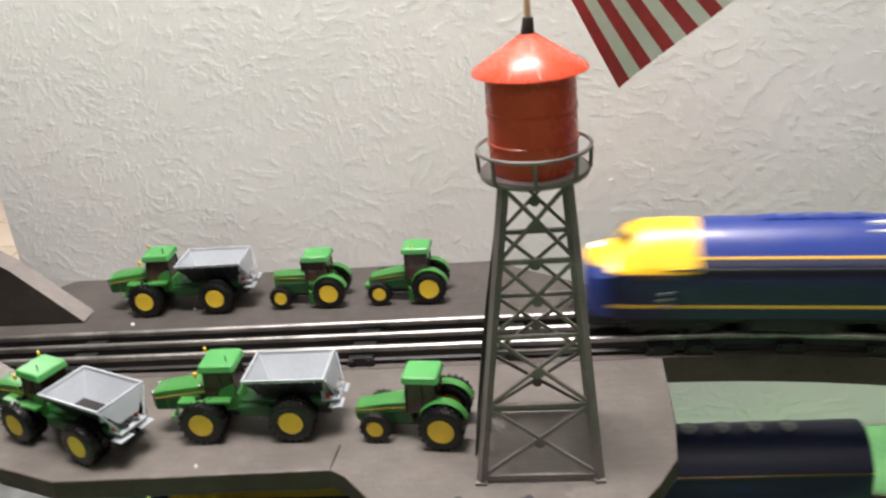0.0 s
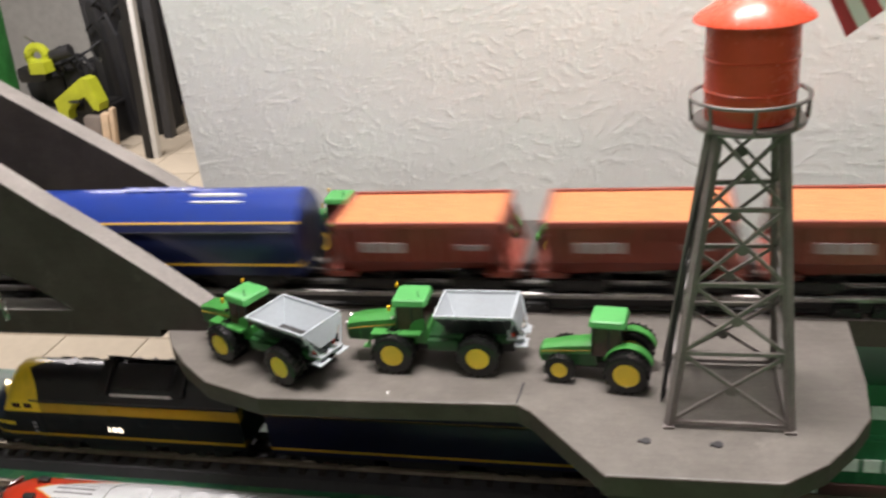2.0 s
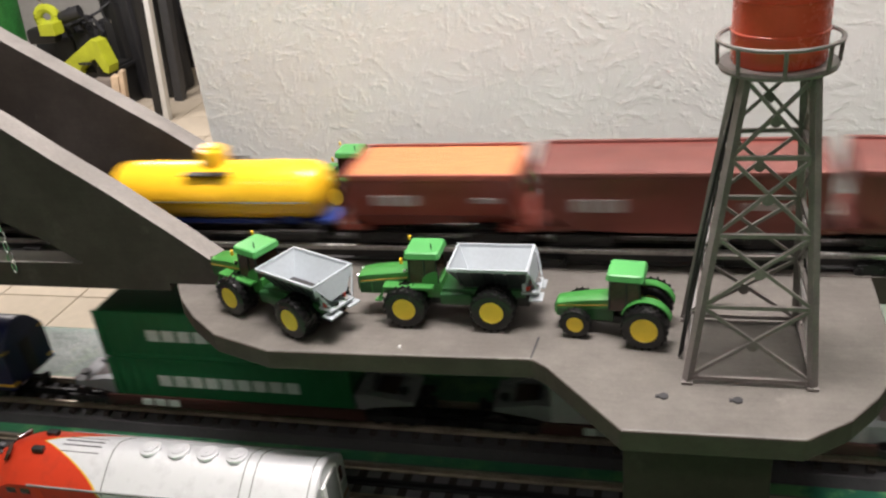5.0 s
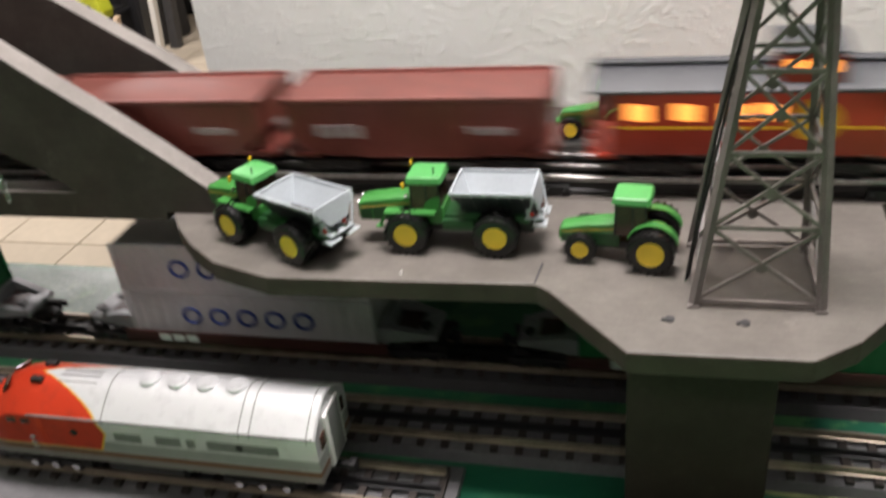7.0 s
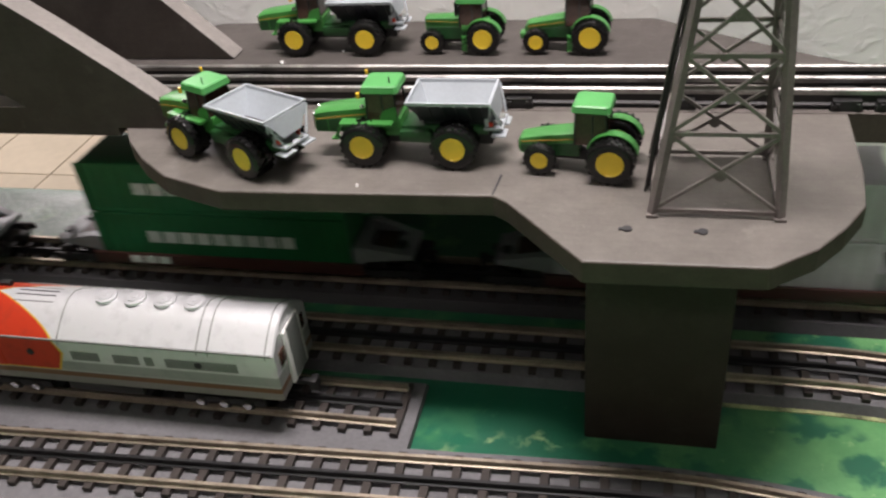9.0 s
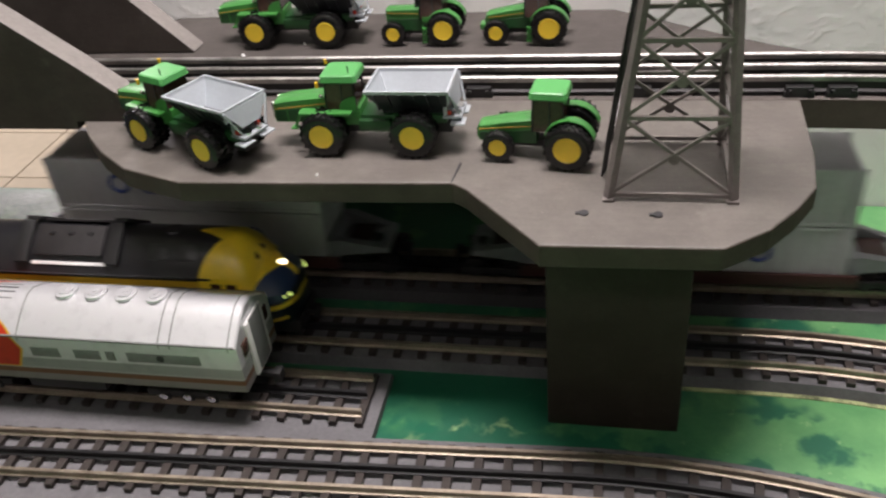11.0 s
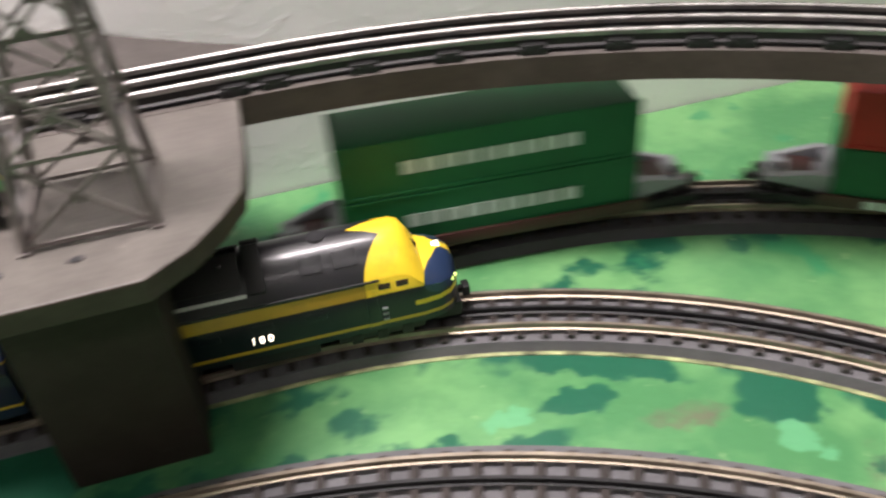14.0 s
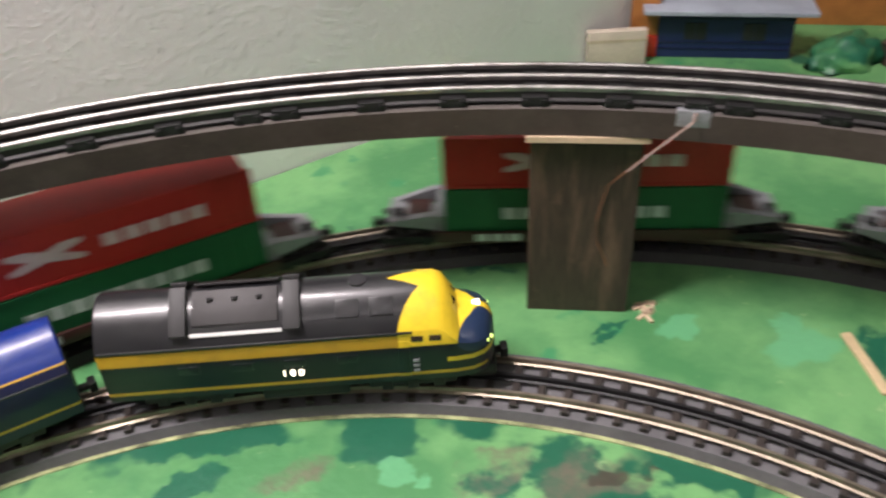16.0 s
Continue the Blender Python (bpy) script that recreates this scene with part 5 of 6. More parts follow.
def spreader(label, m, wb=0.057, r=0.0142):
    """A toy floater-type spreader: cab tractor front, grey hopper behind; +x ahead, origin under the rear axle."""
    sp = thing("toy_spreader", label, "toy spreader truck", "toy spreader trucks", "", m)
    bonnet(sp, [(wb + 0.0345, 0.006, 0.0185, 0.028), (wb + 0.0332, 0.0074, 0.0172, 0.0302), (wb + 0.025, 0.0079, 0.0174, 0.0322), (wb + 0.01, 0.008, 0.0175, 0.034), (wb - 0.002, 0.008, 0.018, 0.0352)], M_GREEN)
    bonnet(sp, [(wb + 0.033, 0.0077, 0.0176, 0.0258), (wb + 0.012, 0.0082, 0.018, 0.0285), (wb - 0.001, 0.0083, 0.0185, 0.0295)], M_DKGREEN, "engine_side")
    part("grille", newbox(wb + 0.0333, wb + 0.0351, -0.0056, 0.006, 0.0185, 0.0275, 0.0006), M_BLACK, sp)
    for sg in (-1, 1):
        part("headlight", newcyl((wb + 0.0342, sg * 0.0052, 0.0286), (1, 0, 0.2), 0.0013, 0.0016, 10), M_CHROME, sp)
        part("work_light", newcyl((wb + 0.0, sg * 0.0105, 0.036), (1, 0, 0), 0.0014, 0.0016, 10), M_CHROME, sp)
        # catwalk with a bent front step
        bm = newbox(wb - 0.019, wb + 0.0145, sg * 0.0085, sg * 0.0165, 0.0255, 0.0275, 0.0005)
        bar(bm, (wb + 0.0135, sg * 0.0145, 0.0265), (wb + 0.018, sg * 0.0145, 0.0175), 0.0024, 0.0016)
        box(bm, wb + 0.016, wb + 0.0205, sg * 0.012, sg * 0.0165, 0.0165, 0.0178, 0.0003)
        part("catwalk", bm, M_GREEN, sp)
        for y in (0.0108, 0.0186):
            wheel(sp, 0.0, sg * y, r, 0.0068, r * 0.52, sg, 20)
            wheel(sp, wb, sg * y, r, 0.0068, r * 0.52, sg, 20)
    bm = bmesh.new()
    for sg in (-1, 1):
        bar(bm, (wb + 0.0325, sg * 0.0084, 0.0262), (wb - 0.001, sg * 0.0084, 0.0302), 0.0004, 0.0005)
    part("bonnet_stripe", bm, M_STRIPE, sp, smooth=False)
    cab_box(sp, wb - 0.0215, wb - 0.0025, 0.0102, 0.0094, 0.0275, 0.0448, 0.0048, 0.0018)
    part("cab_base", newbox(wb - 0.0235, wb - 0.0005, -0.0098, 0.0098, 0.0165, 0.0285, 0.001), M_GREEN, sp)
    part("beacon", newcyl((wb + 0.0005, -0.0085, 0.0505), (0, 0, 1), 0.001, 0.0026, 10), M_AMBER, sp)
    part("beacon", newcyl((wb + 0.0015, 0.0105, 0.0435), (0, 0, 1), 0.0011, 0.0035, 10), M_AMBER, sp)
    part("antenna", newcyl((wb - 0.018, 0.006, 0.0515), (0, 0, 1), 0.0004, 0.005, 6), M_BLACK, sp)
    bm = newbox(-0.022, wb + 0.008, -0.0058, 0.0058, 0.01, 0.0185, 0.001)
    rod(bm, (0, -0.019, r), (0, 0.019, r), 0.0022, 8)
    rod(bm, (wb, -0.019, r), (wb, 0.019, r), 0.0022, 8)
    part("chassis", bm, M_BLACK, sp)
    part("side_tank", newbox(0.014, wb - 0.022, -0.0135, 0.0135, 0.0135, 0.0215, 0.002), M_DKGREEN, sp)
    part("frame_rail", newbox(-0.02, wb - 0.0225, -0.0095, 0.0095, 0.0182, 0.0235, 0.001), M_DKGREEN, sp)
    # hopper: open box, walls flare outward to a light rim
    x0, x1 = -0.0235, wb - 0.0295

    def ring(z, w, a, b):
        return [(a, -w, z), (b, -w, z), (b, w, z), (a, w, z)]
    bm = bmesh.new()
    rings(bm, [ring(0.0405, 0.0178, x0, x1), ring(0.0425, 0.018, x0 - 0.0002, x1 + 0.0002), ring(0.0425, 0.0166, x0 + 0.0012, x1 - 0.0012), ring(0.0405, 0.0162, x0 + 0.0016, x1 - 0.0016),
               ring(0.0262, 0.0062, x0 + 0.004, x1 - 0.0085)], caps=False)
    bin_ = part("hopper", bm, M_BIN, sp, "light grey open hopper", smooth=False)
    # skirt and ribs: shade under the flared rim put into a near-black colour
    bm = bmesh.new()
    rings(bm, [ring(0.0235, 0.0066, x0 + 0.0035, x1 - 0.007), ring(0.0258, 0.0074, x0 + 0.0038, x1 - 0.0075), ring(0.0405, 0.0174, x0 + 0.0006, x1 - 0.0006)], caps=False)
    part("hopper_skirt", bm, M_BINDK, sp, "outer hopper side with shade in its dark colour", smooth=False)
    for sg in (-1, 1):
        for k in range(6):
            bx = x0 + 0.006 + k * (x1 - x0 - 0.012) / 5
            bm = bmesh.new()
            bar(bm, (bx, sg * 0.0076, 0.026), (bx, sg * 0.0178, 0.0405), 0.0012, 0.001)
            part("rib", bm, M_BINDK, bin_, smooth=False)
    # sloped rear chute between the side walls, open towards the spinners
    bm = bmesh.new()
    rings(bm, [[(x0 - 0.0004, -0.0168, 0.041), (x0 - 0.0004, 0.0168, 0.041), (x0 + 0.0004, 0.0168, 0.041), (x0 + 0.0004, -0.0168, 0.041)],
               [(x0 - 0.003, -0.0075, 0.0285), (x0 - 0.003, 0.0075, 0.0285), (x0 - 0.0022, 0.0075, 0.0285), (x0 - 0.0022, -0.0075, 0.0285)]])
    part("rear_chute", bm, M_BIN, bin_, smooth=False)
    for sg in (-1, 1):
        bm = bmesh.new()
        bar(bm, (x0 - 0.0006, sg * 0.0172, 0.0405), (x0 - 0.0045, sg * 0.0095, 0.0245), 0.0011, 0.0011)
        part("chute_edge", bm, M_BIN, bin_, smooth=False)
        # curved green panel below the cab's rear window
        bm = bmesh.new()
        rows = []
        for i in range(7):
            t = math.pi / 2 * i / 6
            px, pz = wb - 0.0215 + 0.011 * math.sin(t), 0.0275 + 0.0085 * math.cos(t)
            rows.append([(px, sg * 0.0098, 0.0265), (px, sg * 0.0108, 0.0265), (px, sg * 0.0106, pz), (px, sg * 0.0096, pz)])
        rings(bm, rows)
        part("cab_quarter_panel", bm, M_GREEN, sp)
    part("end_wall", newbox(x0 + 0.0002, x0 + 0.0012, -0.0165, 0.0165, 0.034, 0.0424), M_BIN, bin_, smooth=False)
    part("conveyor_floor", newbox(x0 + 0.004, x1 - 0.0085, -0.0055, 0.0055, 0.0255, 0.0272), M_CHASSIS, sp)
    bm = newbox(x0 - 0.0055, x0 + 0.006, -0.0105, 0.0105, 0.0215, 0.0232, 0.0005)
    box(bm, x0 + 0.003, x0 + 0.0055, -0.0095, 0.0095, 0.023, 0.0305, 0.0004)
    part("spinner_deck", bm, M_BIN, sp)
    for sg in (-1, 1):
        part("spinner_disc", newcyl((x0 - 0.0015, sg * 0.0045, 0.0238), (0, 0, 1), 0.0036, 0.001, 14), M_CHROME, sp)
        part("tail_lamp", newbox(x0 + 0.0005, x0 + 0.003, sg * 0.0095, sg * 0.0075, 0.0235, 0.0262, 0.0004), M_RED, sp)
        part("mudguard", newbox(x0 - 0.0075, x0 + 0.001, sg * 0.003, sg * 0.0135, 0.0185, 0.0196, 0.0004), M_BIN, sp)
    return sp


def facing(hub, ahead, half, extra=0.0):
    """The pose of a machine whose camera-side rear hub face is at hub and that points along ahead."""
    d = Vector((ahead[0], ahead[1])).normalized()
    left = Vector((-d.y, d.x))
    c = Vector(hub) - left * half
    return pose(c.x, c.y, 0.0, 0, 0, math.degrees(math.atan2(d.y, d.x)))


tractor("green toy tractor with yellow wheels and dual rear tyres", facing((-0.023, 0.0295), (-0.042, 0.0045), 0.0206), "modern")
spreader("green toy spreader truck with light grey hopper", facing((-0.116, 0.042), (-0.057, 0.0005), 0.022))
spreader("green toy spreader truck with grey hopper turned beside the bridge", facing((-0.245, 0.0245), (-0.054, 0.0245), 0.022), 0.0595)
tractor("green toy tractor with tall cab and side ladder by the wall", facing((-0.047, 0.2165), (-0.04, 0.001), 0.0163), "late", 0.0405, 0.0137, 0.0099, False)
tractor("older green toy tractor with twin exhaust pipes near the wall", facing((-0.128, 0.2175), (-0.041, 0.001), 0.0163), "classic", 0.0405, 0.013, 0.0097, False)
spreader("green toy spreader truck with grey hopper near the wall", facing((-0.2215, 0.216), (-0.057, 0.0), 0.022), 0.0595, 0.0142)

# ---- water tower with flag ----
tower = thing("water_tower", "red toy water tower on a grey lattice stand", "water tower")
TCX, TCY, HB, HT, TZ = 0.0335, 0.0335, 0.0325, 0.0155, 0.17
LEAN = 0.0055


def leg_at(sx, sy, z):
    k = z / TZ
    h = HB + (HT - HB) * k
    return (TCX + LEAN * k + sx * h, TCY + sy * h, z)


for sx in (-1, 1):
    for sy in (-1, 1):
        bm = bmesh.new()
        bar(bm, leg_at(sx, sy, 0.0015), leg_at(sx, sy, TZ), 0.0041, 0.0041)
        box(bm, leg_at(sx, sy, 0)[0] - 0.003, leg_at(sx, sy, 0)[0] + 0.003, leg_at(sx, sy, 0)[1] - 0.003, leg_at(sx, sy, 0)[1] + 0.003, 0.0, 0.0016, 0.0003)
        part("leg", bm, M_TOWER, tower)
LEVELS = [0.0035, 0.0468, 0.087, 0.128, 0.167]
for (ax, ay), (bx, by) in (((-1, -1), (1, -1)), ((1, -1), (1, 1)), ((1, 1), (-1, 1)), ((-1, 1), (-1, -1))):
    for i, z in enumerate(LEVELS):
        bm = bmesh.new()
        bar(bm, leg_at(ax, ay, z), leg_at(bx, by, z), 0.0022 if i < 4 else 0.003, 0.0022)
        part("girt", bm, M_TOWER, tower, smooth=False)
    for z0, z1 in zip(LEVELS, LEVELS[1:]):
        for a, b in (((ax, ay), (bx, by)), ((bx, by), (ax, ay))):
            bm = bmesh.new()
            bar(bm, leg_at(*a, z0), leg_at(*b, z1), 0.0018, 0.0018)
            part("brace", bm, M_TOWER, tower, smooth=False)
        mid = (Vector(leg_at(ax, ay, (z0 + z1) / 2 - 0.001)) + Vector(leg_at(bx, by, (z0 + z1) / 2 - 0.001))) / 2
        nrm = Vector((mid.x - TCX, mid.y - TCY, 0))
        part("gusset", newcyl(mid, nrm, 0.0032, 0.0018, 10), M_TOWER, tower)
CX2, CY2 = TCX + LEAN, TCY
bm = bmesh.new()
lathe(bm, [(0.0, 0.1685), (0.0275, 0.1685), (0.0282, 0.17), (0.0275, 0.1715), (0.0, 0.1715)], 48, (CX2, CY2))
part("walkway", bm, M_TOWER, tower)
bm = bmesh.new()
tube(bm, [(CX2 + 0.0288 * math.cos(t), CY2 + 0.0288 * math.sin(t), 0.183) for t in (2 * math.pi * k / 48 for k in range(49))], 0.0011, 6)
part("handrail", bm, M_TOWER, tower)
for k in range(8):
    t = 2 * math.pi * (k + 0.25) / 8 - math.pi / 2 - math.pi / 16
    bm = bmesh.new()
    rod(bm, (CX2 + 0.028 * math.cos(t), CY2 + 0.028 * math.sin(t), 0.17), (CX2 + 0.0288 * math.cos(t), CY2 + 0.0288 * math.sin(t), 0.183), 0.0011)
    part("handrail_post", bm, M_TOWER, tower)
bm = bmesh.new()
wall_prof = [(0.0, 0.1716), (0.0215, 0.1716), (0.0222, 0.173)]
for z in (0.187, 0.2025):
    wall_prof += [(0.0224, z - 0.0008), (0.0229, z - 0.0004), (0.0229, z + 0.0004), (0.0224, z + 0.0008)]
wall_prof += [(0.0222, 0.223), (0.0, 0.223)]
lathe(bm, wall_prof, 48, (CX2, CY2))
part("tank", bm, M_TANKRED, tower)
bm = bmesh.new()
lathe(bm, [(0.0, 0.2205), (0.027, 0.2205), (0.0286, 0.221), (0.0282, 0.2222), (0.016, 0.2305), (0.003, 0.2385), (0.0, 0.239)], 40, (CX2, CY2))
part("conical_roof", bm, M_TANKRED, tower)
for k in range(12):
    t = 2 * math.pi * (k + 0.3) / 12
    bm = bmesh.new()
    bar(bm, (CX2 + 0.028 * math.cos(t), CY2 + 0.028 * math.sin(t), 0.2222), (CX2 + 0.003 * math.cos(t), CY2 + 0.003 * math.sin(t), 0.2385), 0.0006, 0.0006)
    part("roof_seam", bm, M_TANKRED, tower, smooth=False)
bm = newcyl((CX2, CY2, 0.2415), (0.1, 0, 1), 0.0036, 0.009, 10, 0.0026, bevel=0.0008)
part("tape_wrap", bm, M_WIRE, tower, "black tape holding the flag stick")

# flag on its stick, taped to the roof
flag = thing("small_flag", "small striped flag hanging from a thin wooden stick", "flag")
part("stick", newcyl((CX2 + 0.001, CY2, 0.305), (0.015, 0, 1), 0.0016, 0.13, 10), M_STICK, flag)
n = 13
for k in range(n):
    rows = []
    for i in range(15):
        q = i / 14
        sec = []
        for kk in (k, k + 1):
            v = kk / n
            # hoist edge on the stick, fly edge hanging down to the side
            hx, hz = CX2 + 0.002, 0.295 + v * 0.07
            fx, fz = 0.0815 + 0.068 * v, 0.2085 + 0.05 * v
            bow = math.sin(math.pi * q)
            px = hx + (fx - hx) * q ** 1.25 - 0.004 * bow
            pz = hz + (fz - hz) * q + 0.012 * bow
            py = CY2 + 0.003 * math.sin(7 * q + 5 * v) * q
            sec.append((px, py, pz))
        (ax, ay, az), (bx, by, bz) = sec
        rows.append([(ax, ay - 0.0002, az), (bx, by - 0.0002, bz), (bx, by + 0.0002, bz), (ax, ay + 0.0002, az)])
    bm = bmesh.new()
    rings(bm, rows)
    part("stripe", bm, M_FLAGRED if k % 2 == 0 else M_FLAGWHITE, flag)

# lamp wires running down the tower's leg
wires = thing("tower_wires", "thin black lamp wires hanging down the tower leg", "wire")
for dx, dy, sag in ((0.001, 0.004, 0.001), (0.0, 0.001, 0.003), (0.002, 0.007, 0.004)):
    bm = bmesh.new()
    pts = []
    for i in range(13):
        q = i / 12
        x, y, z = leg_at(-1, -0.2, TZ * (1 - q) + 0.0009)
        pts.append((x + dx - sag * math.sin(math.pi * q) * 0.8 - 0.004 * q, y + dy - 0.004 * q, z))
    tube(bm, pts, 0.0008, 6)
    part("wire", bm, M_WIRE, wires)

# screws and chips on the platform
for x, y in ((-0.0115, -0.0135), (0.027, -0.0135)):
    screw = thing("wood_screw", "rusty screw head with chipped paint around it", "screw", "screws in the platform")
    bm = newcyl((x, y, 0.0002), (0, 0, 1), 0.0026, 0.001, 12)
    box(bm, x - 0.0045, x + 0.002, y - 0.0012, y + 0.0008, -0.0004, 0.0006)
    part("head", bm, M_SHADE, screw)
for x, y, r in ((-0.1715, 0.021, 0.001), (-0.2895, 0.205, 0.0017), (-0.245, 0.2275, 0.001)):
    bit = thing("gravel_bit", "tiny pale chip lying on the painted board", "chip", "chips on the boards")
    bm = newcyl((x, y, 0.0006), (0.2, 0.1, 1), r, 0.0016, 7, r * 0.6)
    part("chip", bm, M_WHITEP, bit, smooth=False)
bm = bmesh.new()
bar(bm, (-0.0885, 0.0165, -0.001), (-0.0865, 0.038, -0.0002), 0.0011, 0.0016)
tagged(link("board_joint", bm, M_SHADE), "dark joint between two platform boards", "joint", "", "structure")


# ---- storage corner seen past the wall, things on the tiled floor ----
FZ = -1.0
post = thing("door_post", "white painted strip beside a black upright board", "door post", m=pose(-2.5, 3.4, FZ, 0, 4.9, 0))
part("strip", newbox(-0.014, 0.016, -0.02, 0.02, 0, 2.3, 0.006), M_WHITEP, post)
part("black_board", newbox(-0.06, -0.0142, -0.02, 0.02, 0, 2.3, 0.004), M_BLACK, post)

rail_post = thing("grey_column", "dark grey upright column behind the door post", "column", m=pose(-2.62, 3.75, FZ, 0, 4.9, 0))
part("shaft", newbox(-0.022, 0.03, -0.03, 0.03, 0, 2.3, 0.008), M_CABROOF, rail_post)
cabinet = thing("dark_cabinet", "dark low cabinet against the storage wall", "cabinet", m=pose(-2.75, 4.5, FZ))
part("body", newbox(-0.3, 0.5, -0.1, 0.17, 0.03, 1.6, 0.006), M_SHADE, cabinet)
part("plinth", newbox(-0.28, 0.48, -0.08, 0.15, 0.0, 0.031), M_BLACK, cabinet)
for z in (0.5, 1.0):
    part("shelf_edge", newbox(-0.3, 0.5, -0.112, -0.099, z, z + 0.02, 0.003), M_CABROOF, cabinet)


def lime_tool(label, x, y, z, tilt, turn, style):
    t = thing("power_tool", label, "power tool", "power tools", "", pose(x, y, z, 0, tilt, turn))
    bm = bmesh.new()
    if style == "ring":
        tube(bm, [(0.05 * math.cos(q) - 0.01, 0, 0.05 + 0.045 * math.sin(q)) for q in (2 * math.pi * k / 16 for k in range(17))], 0.026, 8)
        prism(bm, [(-0.02, -0.1), (0.075, -0.12), (0.09, -0.05), (0.05, 0.03), (-0.02, 0.02)], -0.03, 0.03)
        body = part("housing", bm, M_LIME, t, smooth=True)
        bm = newcyl((0.125, 0, 0.05), (1, 0, 0.25), 0.034, 0.12, 14, bevel=0.006)
        part("motor_end", bm, M_SHADE, t)
        part("battery", newbox(-0.13, 0.03, -0.055, 0.035, -0.085, 0.0, 0.025), M_BLACK, t)
        part("guide_rod", newcyl((-0.02, 0, 0.13), (-0.7, 0, 0.6), 0.006, 0.08, 8), M_CHROME, t)
    else:
        prism(bm, [(-0.14, -0.04), (-0.14, 0.01), (0.08, 0.115), (0.115, 0.1), (0.145, -0.03), (0.13, -0.07), (0.1, -0.06), (0.07, 0.015), (-0.02, -0.01), (-0.07, -0.05), (-0.09, -0.105), (-0.13, -0.09)], -0.04, 0.04)
        part("housing", bm, M_LIME, t, smooth=False)
        part("motor_end", newcyl((0.02, -0.03, -0.06), (0, 1, 0), 0.05, 0.1, 18, bevel=0.006), M_BLACK, t)
        part("label_plate", newbox(-0.08, 0.06, -0.006, 0.006, 0.03, 0.055, 0.001, m=pose(0, -0.004, 0, 0, -22, 0)), M_SHADE, t)
    return t


# prism builds in x and y, so these tools are stood up by their turn about x
crate = thing("tool_crate", "black plastic crate full of tools on the floor", "crate", m=pose(-3.1, 3.75, FZ, 0, 0, -6))
part("bin", newbox(-0.3, 0.22, -0.15, 0.15, 0, 0.24, 0.02), M_BLACK, crate)
part("rim", newbox(-0.31, 0.23, -0.16, 0.16, 0.2, 0.225, 0.008), M_SHADE, crate)
rng = random.Random(4)
for k in range(16):
    x, y = -3.0 + rng.random() * 0.3, 3.8 + rng.random() * 0.2
    hgt = 0.35 + rng.random() * 0.5
    bag_ = thing("tool_bag", "black tool bag with strap among the clutter", "tool bag", "dark tool bags", "", pose(x, y, FZ, 0, 0, rng.random() * 60 - 30))
    part("case", newbox(-0.06, 0.06, -0.05, 0.05, 0, hgt, 0.03), M_SHADE if k % 3 else M_BLACK, bag_)
    bm = bmesh.new()
    tube(bm, [(-0.04, -0.03, hgt - 0.02), (-0.05, -0.05, hgt + 0.06), (0.02, -0.05, hgt + 0.1), (0.05, -0.03, hgt - 0.02)], 0.008, 6)
    part("strap", bm, M_CABROOF if k % 2 else M_BLACK, bag_)
    if k % 4 == 0:
        part("buckle", newbox(-0.02, 0.015, -0.056, -0.048, hgt * 0.8, hgt * 0.84, 0.003), M_CHROME, bag_)
for k in range(12):
    x, y = -3.42 + 0.038 * k, 3.74 + rng.random() * 0.2
    hgt = 0.3 + rng.random() * 0.1 + 0.012 * k
    bag_ = thing("tool_bag", "black tool bag with strap among the clutter", "tool bag", "dark tool bags", "", pose(x, y, FZ, 0, rng.random() * 10 - 5, rng.random() * 60 - 30))
    part("case", newbox(-0.06, 0.06, -0.05, 0.05, 0, hgt, 0.03), M_SHADE if k % 3 else M_BLACK, bag_)
    bm = bmesh.new()
    tube(bm, [(-0.04, -0.03, hgt - 0.02), (-0.05, -0.05, hgt + 0.03), (0.02, -0.05, hgt + 0.05), (0.05, -0.03, hgt - 0.02)], 0.009, 6)
    part("strap", bm, M_CABROOF if k % 2 else M_BLACK, bag_)
t1 = lime_tool("lime green and black saw with ring handle on the crate", -3.2, 3.62, -0.53, 0, 8, "ring")
t2 = lime_tool("lime green angular power tool lying on dark tools", -2.98, 3.56, -0.71, -4, -6, "flat")
for t in (t1, t2):
    t.matrix_world = t.matrix_world @ pose(0, 0, 0, 90 if t is t2 else 0, 0, 0)
wood = thing("wooden_block", "pale raw wood offcut leaning among the tools", "wood block", m=pose(-2.82, 3.5, FZ, 0, 8, 12))
part("block", newbox(-0.04, 0.0, -0.03, 0.03, 0, 0.22, 0.004), M_RAWWOOD, wood)
part("thin_block", newbox(0.006, 0.03, -0.03, 0.02, 0, 0.25, 0.004), M_RAWWOOD, wood)
part("second_block", newbox(-0.13, -0.042, -0.03, 0.03, 0, 0.2, 0.004), worn("grey_brown_card", (0.2, 0.17, 0.15), 0.7), wood)
bag = thing("printed_bag", "green printed sack with blue marking", "sack", m=pose(-3.62, 3.6, FZ, 0, 5, 0))
part("sack", newbox(-0.2, 0.16, -0.1, 0.1, 0, 0.95, 0.05), M_BAG, bag)
for z in (0.55, 0.68, 0.8):
    part("blue_marking", newbox(-0.1, 0.06, -0.104, -0.099, z, z + 0.06), M_BAGBLUE, bag)

